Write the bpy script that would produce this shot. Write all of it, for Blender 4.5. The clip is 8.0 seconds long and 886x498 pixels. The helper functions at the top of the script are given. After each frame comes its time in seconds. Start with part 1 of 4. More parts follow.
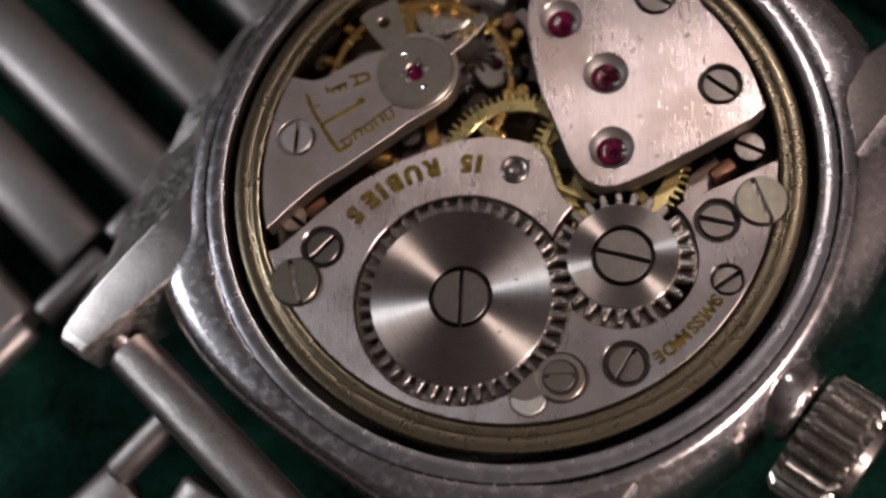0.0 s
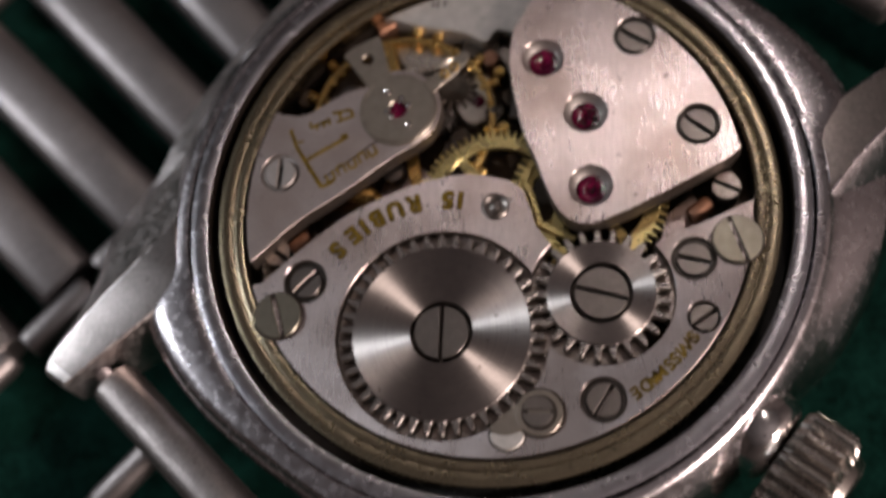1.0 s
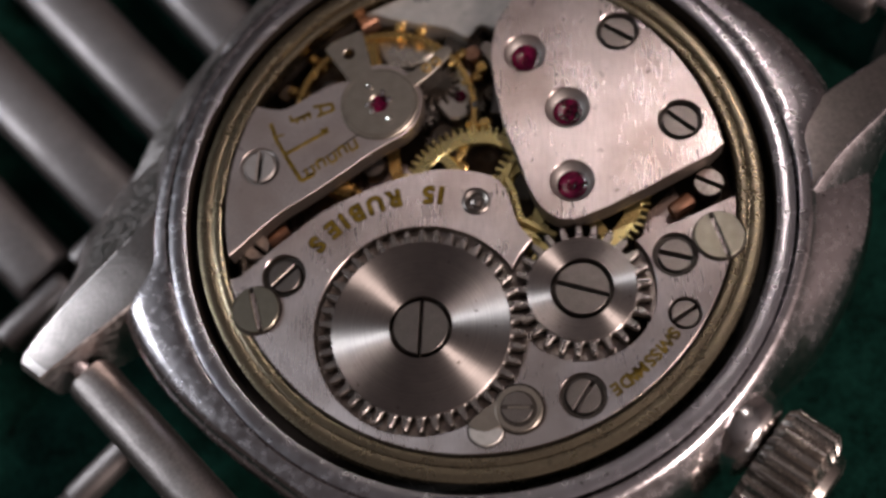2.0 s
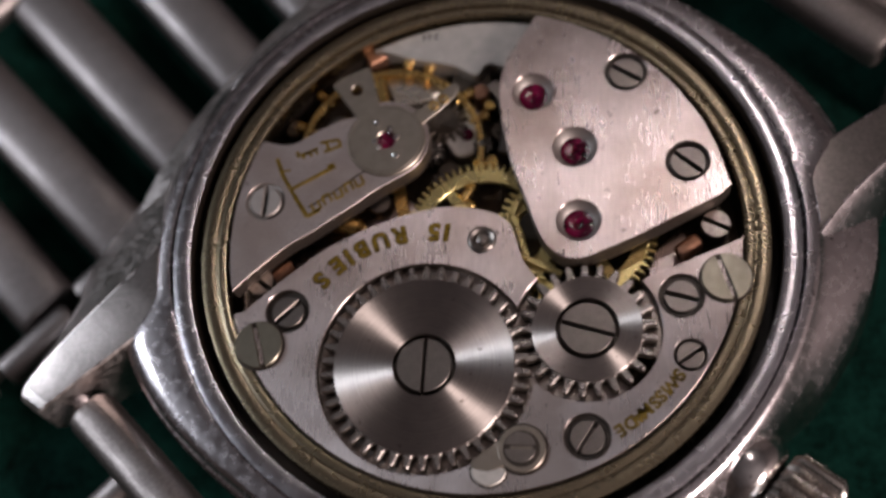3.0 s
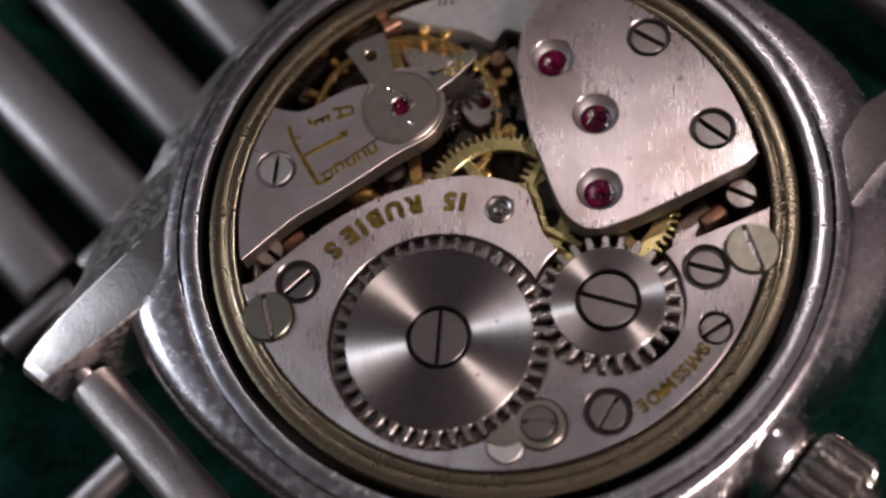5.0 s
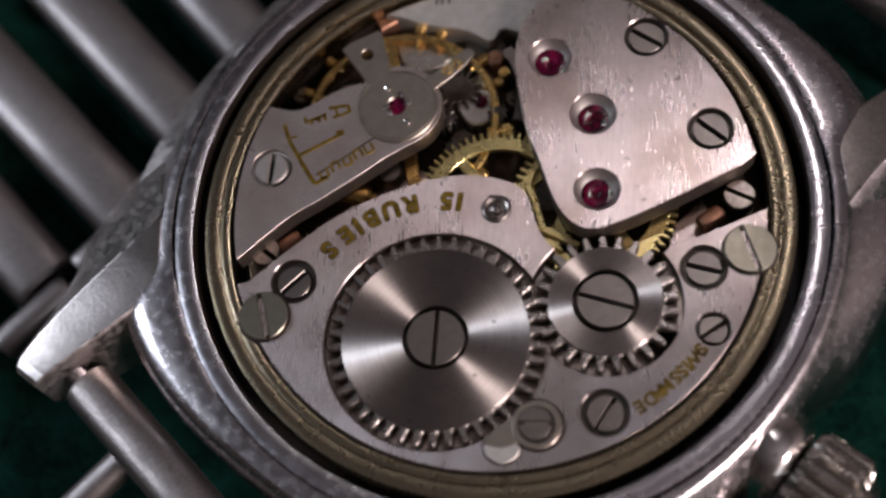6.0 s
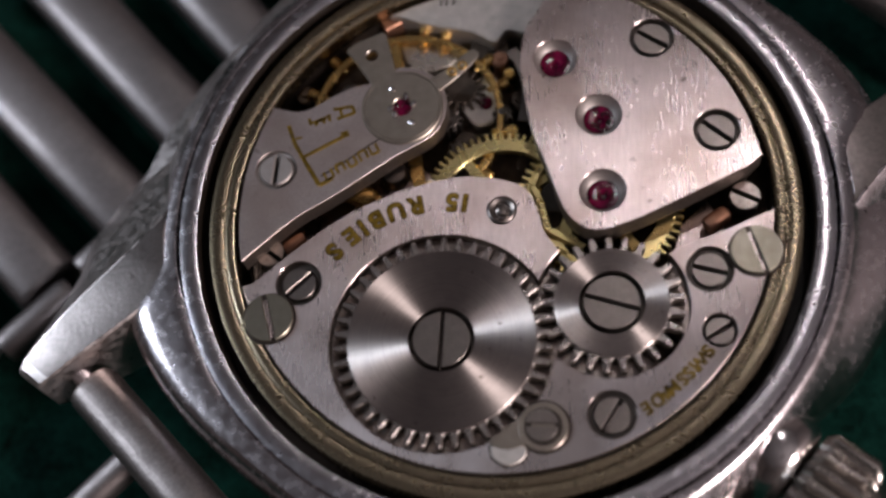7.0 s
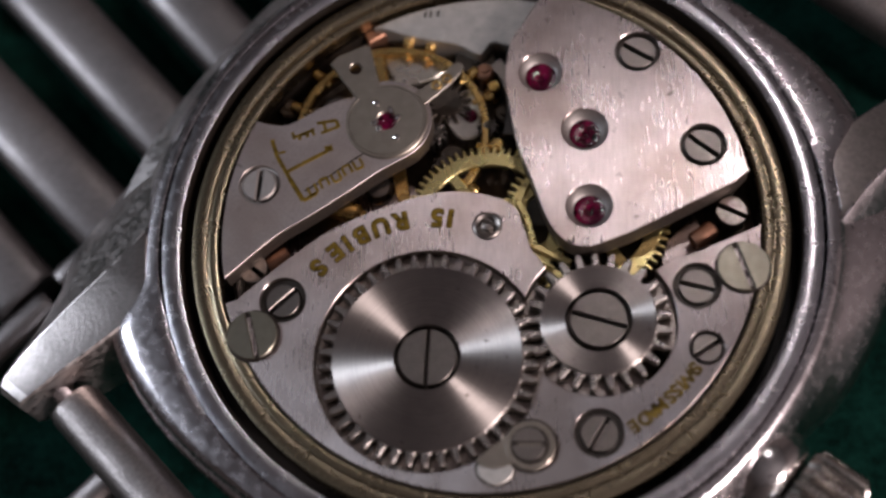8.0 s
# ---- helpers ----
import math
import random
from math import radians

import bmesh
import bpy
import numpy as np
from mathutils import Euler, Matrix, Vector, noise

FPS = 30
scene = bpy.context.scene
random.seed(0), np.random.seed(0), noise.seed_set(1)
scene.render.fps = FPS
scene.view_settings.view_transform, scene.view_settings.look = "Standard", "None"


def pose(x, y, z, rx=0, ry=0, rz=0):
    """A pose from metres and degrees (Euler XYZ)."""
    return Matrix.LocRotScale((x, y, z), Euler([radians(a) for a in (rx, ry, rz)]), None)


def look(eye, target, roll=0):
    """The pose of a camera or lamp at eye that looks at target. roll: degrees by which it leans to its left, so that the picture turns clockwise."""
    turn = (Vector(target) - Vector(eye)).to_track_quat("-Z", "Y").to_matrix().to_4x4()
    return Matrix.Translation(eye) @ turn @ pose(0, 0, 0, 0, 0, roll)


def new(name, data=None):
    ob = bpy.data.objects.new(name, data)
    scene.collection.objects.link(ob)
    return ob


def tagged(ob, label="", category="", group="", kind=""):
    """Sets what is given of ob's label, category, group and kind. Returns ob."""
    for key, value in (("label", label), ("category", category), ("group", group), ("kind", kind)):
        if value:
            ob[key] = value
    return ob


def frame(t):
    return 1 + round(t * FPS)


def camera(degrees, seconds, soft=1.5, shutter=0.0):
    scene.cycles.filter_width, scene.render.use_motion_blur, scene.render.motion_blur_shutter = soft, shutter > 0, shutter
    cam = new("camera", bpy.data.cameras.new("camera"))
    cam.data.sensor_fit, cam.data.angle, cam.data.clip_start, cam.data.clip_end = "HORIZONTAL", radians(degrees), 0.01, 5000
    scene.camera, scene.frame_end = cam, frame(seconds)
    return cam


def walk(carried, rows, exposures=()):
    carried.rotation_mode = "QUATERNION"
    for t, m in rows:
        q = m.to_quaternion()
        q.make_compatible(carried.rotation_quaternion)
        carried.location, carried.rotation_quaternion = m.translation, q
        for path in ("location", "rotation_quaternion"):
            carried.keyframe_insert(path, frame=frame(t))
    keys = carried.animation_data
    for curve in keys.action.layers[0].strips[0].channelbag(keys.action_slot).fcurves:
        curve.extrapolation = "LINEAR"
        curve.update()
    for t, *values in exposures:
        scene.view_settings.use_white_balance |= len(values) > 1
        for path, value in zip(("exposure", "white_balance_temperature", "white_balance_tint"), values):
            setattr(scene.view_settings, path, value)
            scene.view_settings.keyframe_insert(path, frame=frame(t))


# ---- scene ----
MM = 0.001
TOP = 9.2  # height of the barrel bridge's face above the cloth, in millimetres

# ---- camera ----
cam = camera(36.18, 8.0, soft=2.9, shutter=0.5)
cam.data.dof.use_dof = True
cam.data.dof.focus_distance = 0.0600
cam.data.dof.aperture_fstop = 30.0
# seconds, eye (mm, from the movement's centre and the bridge's face), aim on the bridge's face (mm), roll
PATH = (
    (0.0, 5.13, -23.84, 57.27, -3.282, -3.674, -25.48),
    (0.1, 5.24, -23.65, 57.61, -3.245, -3.613, -25.79),
    (0.2, 5.35, -23.45, 57.95, -3.086, -3.497, -25.76),
    (0.3, 5.46, -23.26, 58.29, -2.919, -3.03, -25.39),
    (0.4, 5.57, -23.06, 58.63, -2.651, -1.343, -23.76),
    (0.5, 5.68, -22.86, 58.97, -2.838, -1.152, -24.41),
    (0.6, 5.67, -22.95, 58.83, -2.749, -1.866, -24.65),
    (0.7, 5.65, -23.03, 58.69, -2.553, -2.444, -24.54),
    (0.8, 5.64, -23.11, 58.56, -2.501, -3.056, -24.8),
    (0.9, 5.62, -23.2, 58.42, -2.434, -2.863, -24.28),
    (1.0, 5.61, -23.28, 58.28, -2.378, -2.007, -23.24),
    (1.1, 5.65, -23.38, 58.18, -2.246, -1.406, -22.48),
    (1.2, 5.69, -23.47, 58.08, -2.153, -1.817, -22.6),
    (1.3, 5.73, -23.57, 57.98, -2.052, -1.821, -22.39),
    (1.4, 5.76, -23.66, 57.89, -1.857, -1.833, -21.99),
    (1.5, 5.8, -23.76, 57.79, -1.669, -1.807, -21.57),
    (1.6, 5.81, -23.78, 57.74, -1.562, -2.012, -21.4),
    (1.7, 5.81, -23.8, 57.69, -1.44, -2.206, -21.18),
    (2.8, 5.85, -24.04, 57.19, -1.757, -1.689, -20.45),
    (2.9, 5.86, -24.07, 57.15, -1.845, -0.98, -20.04),
    (3.0, 5.86, -24.09, 57.1, -1.682, -0.463, -19.27),
    (3.1, 5.75, -24.1, 57.08, -1.693, -0.152, -18.84),
    (3.2, 5.64, -24.12, 57.05, -1.665, -0.052, -18.47),
    (3.3, 5.53, -24.14, 57.02, -1.755, -0.022, -18.37),
    (3.4, 5.42, -24.16, 56.99, -1.917, -0.067, -18.47),
    (3.5, 5.3, -24.17, 56.97, -2.125, -0.189, -18.7),
    (3.6, 5.34, -24.29, 56.82, -2.258, -0.357, -19.03),
    (3.7, 5.37, -24.41, 56.66, -2.342, -0.429, -19.2),
    (3.8, 5.4, -24.53, 56.51, -2.332, -0.556, -19.22),
    (3.9, 5.44, -24.65, 56.36, -2.273, -0.839, -19.24),
    (4.0, 5.47, -24.77, 56.21, -2.204, -1.013, -19.17),
    (4.1, 5.43, -24.73, 55.97, -2.186, -1.216, -19.2),
    (4.2, 5.38, -24.69, 55.73, -2.111, -1.412, -19.11),
    (4.4, 5.3, -24.6, 55.25, -2.033, -1.572, -18.93),
    (4.5, 5.26, -24.56, 55.01, -2.054, -1.659, -18.96),
    (4.6, 5.24, -24.55, 54.98, -2.207, -1.751, -19.29),
    (4.7, 5.21, -24.54, 54.95, -2.317, -1.794, -19.5),
    (5.8, 4.97, -24.44, 54.67, -2.362, -2.039, -19.2),
    (5.9, 4.95, -24.43, 54.65, -2.268, -1.995, -18.92),
    (6.0, 4.93, -24.42, 54.62, -2.238, -1.898, -18.74),
    (6.2, 4.78, -24.43, 54.64, -2.448, -1.771, -18.74),
    (6.4, 4.64, -24.45, 54.66, -2.49, -1.996, -18.62),
    (6.5, 4.56, -24.46, 54.67, -2.568, -2.07, -18.66),
    (6.6, 4.53, -24.45, 54.65, -2.555, -2.04, -18.57),
    (6.8, 4.46, -24.43, 54.6, -2.573, -1.98, -18.5),
    (7.0, 4.39, -24.4, 54.54, -2.482, -1.819, -18.12),
    (7.2, 4.5, -24.2, 54.51, -2.4, -1.444, -17.99),
    (7.3, 4.55, -24.09, 54.49, -2.19, -1.359, -17.64),
    (7.4, 4.6, -23.99, 54.47, -2.093, -1.194, -17.47),
    (7.5, 4.65, -23.89, 54.45, -1.923, -1.11, -17.2),
    (7.6, 4.52, -23.74, 54.47, -1.925, -1.003, -17.01),
    (7.7, 4.39, -23.59, 54.5, -1.853, -1.026, -16.72),
    (7.8, 4.26, -23.45, 54.52, -1.804, -1.097, -16.51),
    (7.9, 4.13, -23.3, 54.55, -1.867, -1.103, -16.51),
    (8.0, 4.0, -23.15, 54.57, -1.838, -1.092, -16.28),
)
walk(cam, [(t, look((x * MM, y * MM, (z + TOP) * MM), (tx * MM, ty * MM, TOP * MM), roll)) for t, x, y, z, tx, ty, roll in PATH],
     exposures=((0.0, -0.04, 7150, 12.0), (1.5, -0.04, 7100, 12.5), (3.8, -0.04, 6800, 13.0), (6.5, -0.04, 6600, 12.0), (8.0, -0.04, 6600, 12.0)))

# ---- light: three unseen lamps placed to match highlights, in a made-up room ----
world = bpy.data.worlds.new("world")
scene.world = world
world.use_nodes = True
world.node_tree.nodes["Background"].inputs["Color"].default_value = (0.75, 0.8, 1.0, 1)
world.node_tree.nodes["Background"].inputs["Strength"].default_value = 0.05


def area(name, eye, target, sx, sy, watts, color):
    data = bpy.data.lights.new(name, "AREA")
    data.shape, data.size, data.size_y, data.energy, data.color = "RECTANGLE", sx, sy, watts, color
    ob = new(name, data)
    ob.matrix_world = look(eye, target)
    return ob


# Unseen low lamp, added for the streaks on the turned wheels.
globe = bpy.data.lights.new("added_low_lamp", "POINT")
globe.energy, globe.shadow_soft_size, globe.color = 125, 0.2, (1.0, 0.88, 0.875)
new("added_low_lamp", globe).location = (1.10, -0.79, 0.86)
# Unseen cool lamp, added for bluish highlights and a brighter left side.
area("added_cool_light", (-1.48, 0.34, 1.16), (0, 0, 0), 0.12, 0.5, 16.5, (0.76, 0.86, 1.0))
# Small unseen lamp, added for the train bridge's glow and the rim highlight.
area("added_spot", (0.22, 0.66, 1.42), (0, 0, 0), 0.07, 0.07, 1.2, (1.0, 0.93, 0.95))


# ---- materials ----
def material(name, color, metal=0.0, rough=0.4, spread=0.1, scale=300.0, dark=0.0, bump=0.0, bump_scale=2000.0,
             stretch=(1, 1, 1), aniso=0.0, along=None, coat=0.0, spots=0.0, tarnish=0.0, rings=0.0):
    """A surface with grain at two scales; lengths in the shader are metres."""
    m = bpy.data.materials.new(name)
    m.use_nodes = True
    t = m.node_tree
    n, l = t.nodes, t.links
    b = n["Principled BSDF"]
    co = n.new("ShaderNodeTexCoord")
    mp = n.new("ShaderNodeMapping")
    mp.inputs["Scale"].default_value = stretch
    l.new(co.outputs["Object"], mp.inputs["Vector"])
    fine = n.new("ShaderNodeTexNoise")
    fine.inputs["Scale"].default_value, fine.inputs["Detail"].default_value = bump_scale, 4
    l.new(mp.outputs["Vector"], fine.inputs["Vector"])
    wide = n.new("ShaderNodeTexNoise")
    wide.inputs["Scale"].default_value, wide.inputs["Detail"].default_value = scale, 5
    l.new(co.outputs["Object"], wide.inputs["Vector"])
    add = n.new("ShaderNodeMath")
    add.operation = "MULTIPLY_ADD"
    l.new(fine.outputs["Fac"], add.inputs[0])
    add.inputs[1].default_value = 0.5
    half = n.new("ShaderNodeMath")
    half.operation = "MULTIPLY"
    l.new(wide.outputs["Fac"], half.inputs[0])
    half.inputs[1].default_value = 0.5
    l.new(half.outputs[0], add.inputs[2])
    ramp = n.new("ShaderNodeMapRange")
    l.new(add.outputs[0], ramp.inputs["Value"])
    ramp.inputs["From Min"].default_value, ramp.inputs["From Max"].default_value = 0.3, 0.7
    ramp.inputs["To Min"].default_value, ramp.inputs["To Max"].default_value = 1 - spread, 1 + spread * 0.6
    mul = n.new("ShaderNodeVectorMath")
    mul.operation = "SCALE"
    mul.inputs[0].default_value = color
    l.new(ramp.outputs[0], mul.inputs["Scale"])
    out = mul.outputs[0]
    if spots:
        sp = n.new("ShaderNodeTexNoise")
        sp.inputs["Scale"].default_value, sp.inputs["Detail"].default_value = spots, 3
        l.new(co.outputs["Object"], sp.inputs["Vector"])
        sr = n.new("ShaderNodeMapRange")
        sr.inputs["From Min"].default_value, sr.inputs["From Max"].default_value = 0.67, 0.80
        l.new(sp.outputs["Fac"], sr.inputs["Value"])
        mix = n.new("ShaderNodeMix")
        mix.data_type = "RGBA"
        l.new(sr.outputs[0], mix.inputs["Factor"])
        l.new(out, mix.inputs["A"])
        mix.inputs["B"].default_value = (0.10, 0.08, 0.07, 1)
        out = mix.outputs["Result"]
    if tarnish:
        sp = n.new("ShaderNodeTexNoise")
        sp.inputs["Scale"].default_value, sp.inputs["Detail"].default_value = 260, 10
        l.new(co.outputs["Object"], sp.inputs["Vector"])
        sr = n.new("ShaderNodeMapRange")
        sr.inputs["From Min"].default_value, sr.inputs["From Max"].default_value = 0.41, 0.62
        sr.inputs["To Max"].default_value = tarnish
        l.new(sp.outputs["Fac"], sr.inputs["Value"])
        mix = n.new("ShaderNodeMix")
        mix.data_type = "RGBA"
        l.new(sr.outputs[0], mix.inputs["Factor"])
        l.new(out, mix.inputs["A"])
        mix.inputs["B"].default_value = (0.36, 0.285, 0.255, 1)
        out = mix.outputs["Result"]
        for turn_z, seed in ((0.7, 3.0), (-0.5, 8.0)):  # fine scratches in two directions
            sm = n.new("ShaderNodeMapping")
            sm.inputs["Rotation"].default_value = (0, 0, turn_z)
            sm.inputs["Location"].default_value = (seed, seed, 0)
            sm.inputs["Scale"].default_value = (9000, 260, 1)
            l.new(co.outputs["Object"], sm.inputs["Vector"])
            sn = n.new("ShaderNodeTexNoise")
            sn.inputs["Scale"].default_value, sn.inputs["Detail"].default_value = 1.0, 1
            l.new(sm.outputs["Vector"], sn.inputs["Vector"])
            sq = n.new("ShaderNodeMapRange")
            sq.inputs["From Min"].default_value, sq.inputs["From Max"].default_value, sq.inputs["To Max"].default_value = 0.74, 0.80, 0.35
            l.new(sn.outputs["Fac"], sq.inputs["Value"])
            mix = n.new("ShaderNodeMix")
            mix.data_type = "RGBA"
            l.new(sq.outputs[0], mix.inputs["Factor"])
            l.new(out, mix.inputs["A"])
            mix.inputs["B"].default_value = (0.30, 0.25, 0.23, 1)
            out = mix.outputs["Result"]
    if rings:  # fine concentric tool marks round the part's own axis
        flat = n.new("ShaderNodeVectorMath")
        flat.operation = "MULTIPLY"
        flat.inputs[1].default_value = (1, 1, 0)
        l.new(co.outputs["Object"], flat.inputs[0])
        far = n.new("ShaderNodeVectorMath")
        far.operation = "LENGTH"
        l.new(flat.outputs[0], far.inputs[0])
        tool = n.new("ShaderNodeTexNoise")
        tool.noise_dimensions = "1D"
        tool.inputs["Scale"].default_value, tool.inputs["Detail"].default_value = 22000, 3
        l.new(far.outputs["Value"], tool.inputs["W"])
        level = n.new("ShaderNodeMapRange")
        level.inputs["From Min"].default_value, level.inputs["From Max"].default_value = 0.3, 0.7
        level.inputs["To Min"].default_value, level.inputs["To Max"].default_value = 1 - rings, 1 + rings
        l.new(tool.outputs["Fac"], level.inputs["Value"])
        lit = n.new("ShaderNodeVectorMath")
        lit.operation = "SCALE"
        l.new(out, lit.inputs[0])
        l.new(level.outputs[0], lit.inputs["Scale"])
        out = lit.outputs[0]
    l.new(out, b.inputs["Base Color"])
    b.inputs["Metallic"].default_value = metal
    rr = n.new("ShaderNodeMapRange")
    l.new(add.outputs[0], rr.inputs["Value"])
    rr.inputs["From Min"].default_value, rr.inputs["From Max"].default_value = 0.3, 0.7
    rr.inputs["To Min"].default_value, rr.inputs["To Max"].default_value = rough * 1.15, rough * 0.85
    l.new(rr.outputs[0], b.inputs["Roughness"])
    if aniso:
        b.inputs["Anisotropic"].default_value = aniso
        b.inputs["Anisotropic Rotation"].default_value = 0.25
        if along:
            tg = n.new("ShaderNodeCombineXYZ")
            for k in range(3):
                tg.inputs[k].default_value = along[k]
        else:
            tg = n.new("ShaderNodeTangent")
            tg.direction_type, tg.axis = "RADIAL", "Z"
        l.new(tg.outputs[0], b.inputs["Tangent"])
    if coat:
        b.inputs["Coat Weight"].default_value, b.inputs["Coat Roughness"].default_value = coat, 0.05
    if bump:
        bp = n.new("ShaderNodeBump")
        bp.inputs["Strength"].default_value, bp.inputs["Distance"].default_value = bump, 0.00003
        l.new(add.outputs[0], bp.inputs["Height"])
        l.new(bp.outputs[0], b.inputs["Normal"])
    return m


def worn(name, color, low, high, dirt=0.6):
    """Old chrome: cloudy gloss, dull stains, pits and fine scratches."""
    m = bpy.data.materials.new(name)
    m.use_nodes = True
    n, l = m.node_tree.nodes, m.node_tree.links
    b = n["Principled BSDF"]
    b.inputs["Metallic"].default_value = 1
    co = n.new("ShaderNodeTexCoord")

    def tex(scale, detail, lo, hi, a, z):
        t = n.new("ShaderNodeTexNoise")
        t.inputs["Scale"].default_value, t.inputs["Detail"].default_value = scale, detail
        l.new(co.outputs["Object"], t.inputs["Vector"])
        r = n.new("ShaderNodeMapRange")
        l.new(t.outputs["Fac"], r.inputs["Value"])
        for k, v in zip(("From Min", "From Max", "To Min", "To Max"), (lo, hi, a, z)):
            r.inputs[k].default_value = v
        return r.outputs[0]

    def mix(fac, a, c):
        x = n.new("ShaderNodeMix")
        x.data_type = "RGBA"
        l.new(fac, x.inputs["Factor"])
        if isinstance(a, tuple):
            x.inputs["A"].default_value = (*a, 1)
        else:
            l.new(a, x.inputs["A"])
        x.inputs["B"].default_value = (*c, 1)
        return x.outputs["Result"]
    cloud = tex(2600, 8, 0.36, 0.66, 0, 1)
    stain = tex(1500, 12, 0.60 - 0.14 * dirt, 0.78 - 0.06 * dirt, 0, 0.3)
    pits = tex(4600, 2, 0.74 - 0.09 * dirt, 0.78 - 0.09 * dirt, 0, 1)
    c = mix(stain, color, (0.34, 0.31, 0.31))
    c = mix(pits, c, (0.06, 0.05, 0.05))
    l.new(c, b.inputs["Base Color"])
    r = n.new("ShaderNodeMapRange")
    l.new(cloud, r.inputs["Value"])
    r.inputs["To Min"].default_value, r.inputs["To Max"].default_value = low, high
    l.new(r.outputs[0], b.inputs["Roughness"])
    rough = tex(4200, 4, 0.3, 0.7, 0, 0.42)
    h = n.new("ShaderNodeMath")
    h.operation = "MULTIPLY_ADD"
    l.new(pits, h.inputs[0])
    h.inputs[1].default_value = -1.2
    l.new(rough, h.inputs[2])
    bp = n.new("ShaderNodeBump")
    bp.inputs["Strength"].default_value, bp.inputs["Distance"].default_value = 0.16, 0.000014
    l.new(h.outputs[0], bp.inputs["Height"])
    l.new(bp.outputs[0], b.inputs["Normal"])
    return m


NICKEL = material("satin_nickel", (0.66, 0.575, 0.56), 1, 0.285, 0.2, 420, bump=0.09, bump_scale=9000, stretch=(1, 0.12, 1), aniso=0.8, along=(0, 1, 0), spots=1500, tarnish=0.8)
COCK = material("greyed_nickel", (0.51, 0.44, 0.42), 1, 0.40, 0.24, 420, bump=0.14, bump_scale=8000, spots=1500, tarnish=0.7)
STEEL = material("screw_steel", (0.27, 0.24, 0.222), 1, 0.33, 0.18, 1500, bump=0.15, bump_scale=12000)
POLISHED = material("polished_steel", (0.75, 0.74, 0.73), 1, 0.12, 0.05, 1500)
SCREW = material("nickel_screw", (0.33, 0.305, 0.245), 1, 0.34, 0.2, 900, bump=0.2)
REGULATOR = material("regulator_steel", (0.31, 0.27, 0.23), 1, 0.40, 0.2, 900, bump=0.25)
CROWN = material("satin_chrome", (0.54, 0.49, 0.45), 1, 0.26, 0.14, 900, bump=0.3, bump_scale=5000, spots=1500)
TURNED = material("turned_steel", (0.44, 0.395, 0.372), 1, 0.37, 0.14, 900, aniso=1.0, spots=2600, rings=0.16)
CASE = worn("worn_chrome", (0.62, 0.60, 0.63), 0.19, 0.28, 0.6)
PITTED = worn("pitted_chrome", (0.52, 0.485, 0.50), 0.20, 0.29, 0.75)
FLANK = worn("smooth_chrome", (0.60, 0.55, 0.53), 0.12, 0.2, 0.4)
DULL = worn("dulled_chrome", (0.60, 0.55, 0.53), 0.30, 0.5, 0.95)
SMOOTH = worn("polished_chrome", (0.74, 0.70, 0.69), 0.13, 0.22, 0.35)
# Darker steel for screw sinks: the shade round the heads is painted in.
SINK = material("sink_shade_steel", (0.095, 0.083, 0.075), 1, 0.40, 0.2, 1500, bump=0.2)
FLOOR = material("recess_nickel", (0.42, 0.37, 0.34), 1, 0.34, 0.4, 1500, bump=0.5, bump_scale=5000, spots=1500)
SETTING = material("jewel_setting_steel", (0.34, 0.31, 0.295), 1, 0.58, 0.15, 1500, bump=0.1)
BRUSHED = material("brushed_chrome", (0.25, 0.223, 0.212), 1, 0.34, 0.34, 700, bump=0.8, bump_scale=5000, spots=1400)
BRACELET = material("bracelet_steel", (0.28, 0.252, 0.246), 1, 0.47, 0.2, 500, bump=0.9, bump_scale=3800)
END_LINK = material("brushed_tube", (0.25, 0.222, 0.212), 1, 0.44, 0.35, 900, bump=1.0, bump_scale=7000, spots=2400)
RING = material("aged_brass_ring", (0.34, 0.28, 0.19), 1, 0.26, 0.4, 900, bump=0.4, bump_scale=5000, spots=1500)
BRASS = material("brass", (0.80, 0.66, 0.30), 1, 0.28, 0.12, 900, bump=0.1)
GILT = material("gilt_bronze", (0.68, 0.45, 0.165), 1, 0.27, 0.12, 900)
OLD_GILT = material("dull_gilt", (0.34, 0.22, 0.09), 1, 0.42, 0.4, 1500, bump=0.3)
COPPER = material("copper_alloy", (0.36, 0.19, 0.125), 1, 0.55, 0.35, 900, bump=0.3)
GOLD = material("gold_fill", (0.36, 0.235, 0.045), 1, 0.36, 0.8, 1300, bump=0.5, bump_scale=4000)
BRONZE = material("darkened_gold_fill", (0.27, 0.185, 0.04), 1, 0.36, 0.9, 1200, bump=0.6, bump_scale=4000)
DARK = material("dark_plate_and_shade", (0.10, 0.08, 0.065), 1, 0.5, 0.4, 500, bump=0.3)
RUBY = material("ruby", (0.085, 0.0015, 0.02), 0, 0.12, 1.3, 4000, bump=0.9, bump_scale=2200)
MATTE = material("matte_silver", (0.55, 0.52, 0.49), 1, 0.55, 0.2, 500, bump=0.2)
TOOTH = material("tooth_steel", (0.46, 0.42, 0.395), 1, 0.28, 0.25, 1500, bump=0.3)
CREAM = material("bright_nickel", (0.80, 0.73, 0.64), 1, 0.27, 0.2, 600, bump=0.2)
# Near-black: shade of screw slots and gaps put into the colour; also marks.
SLOT = material("slot_shade_and_mark", (0.09, 0.075, 0.065), 1, 0.45, 0.4, 1500)
# Rough-cut upright walls; their shade is put into this darker copy's colour.
CUT = material("shaded_cut_nickel", (0.17, 0.14, 0.12), 1, 0.55, 0.3, 900, bump=0.5, bump_scale=6000)
GASKET = material("groove_shade_black", (0.015, 0.013, 0.012), 0, 0.6, 0.3, 800)
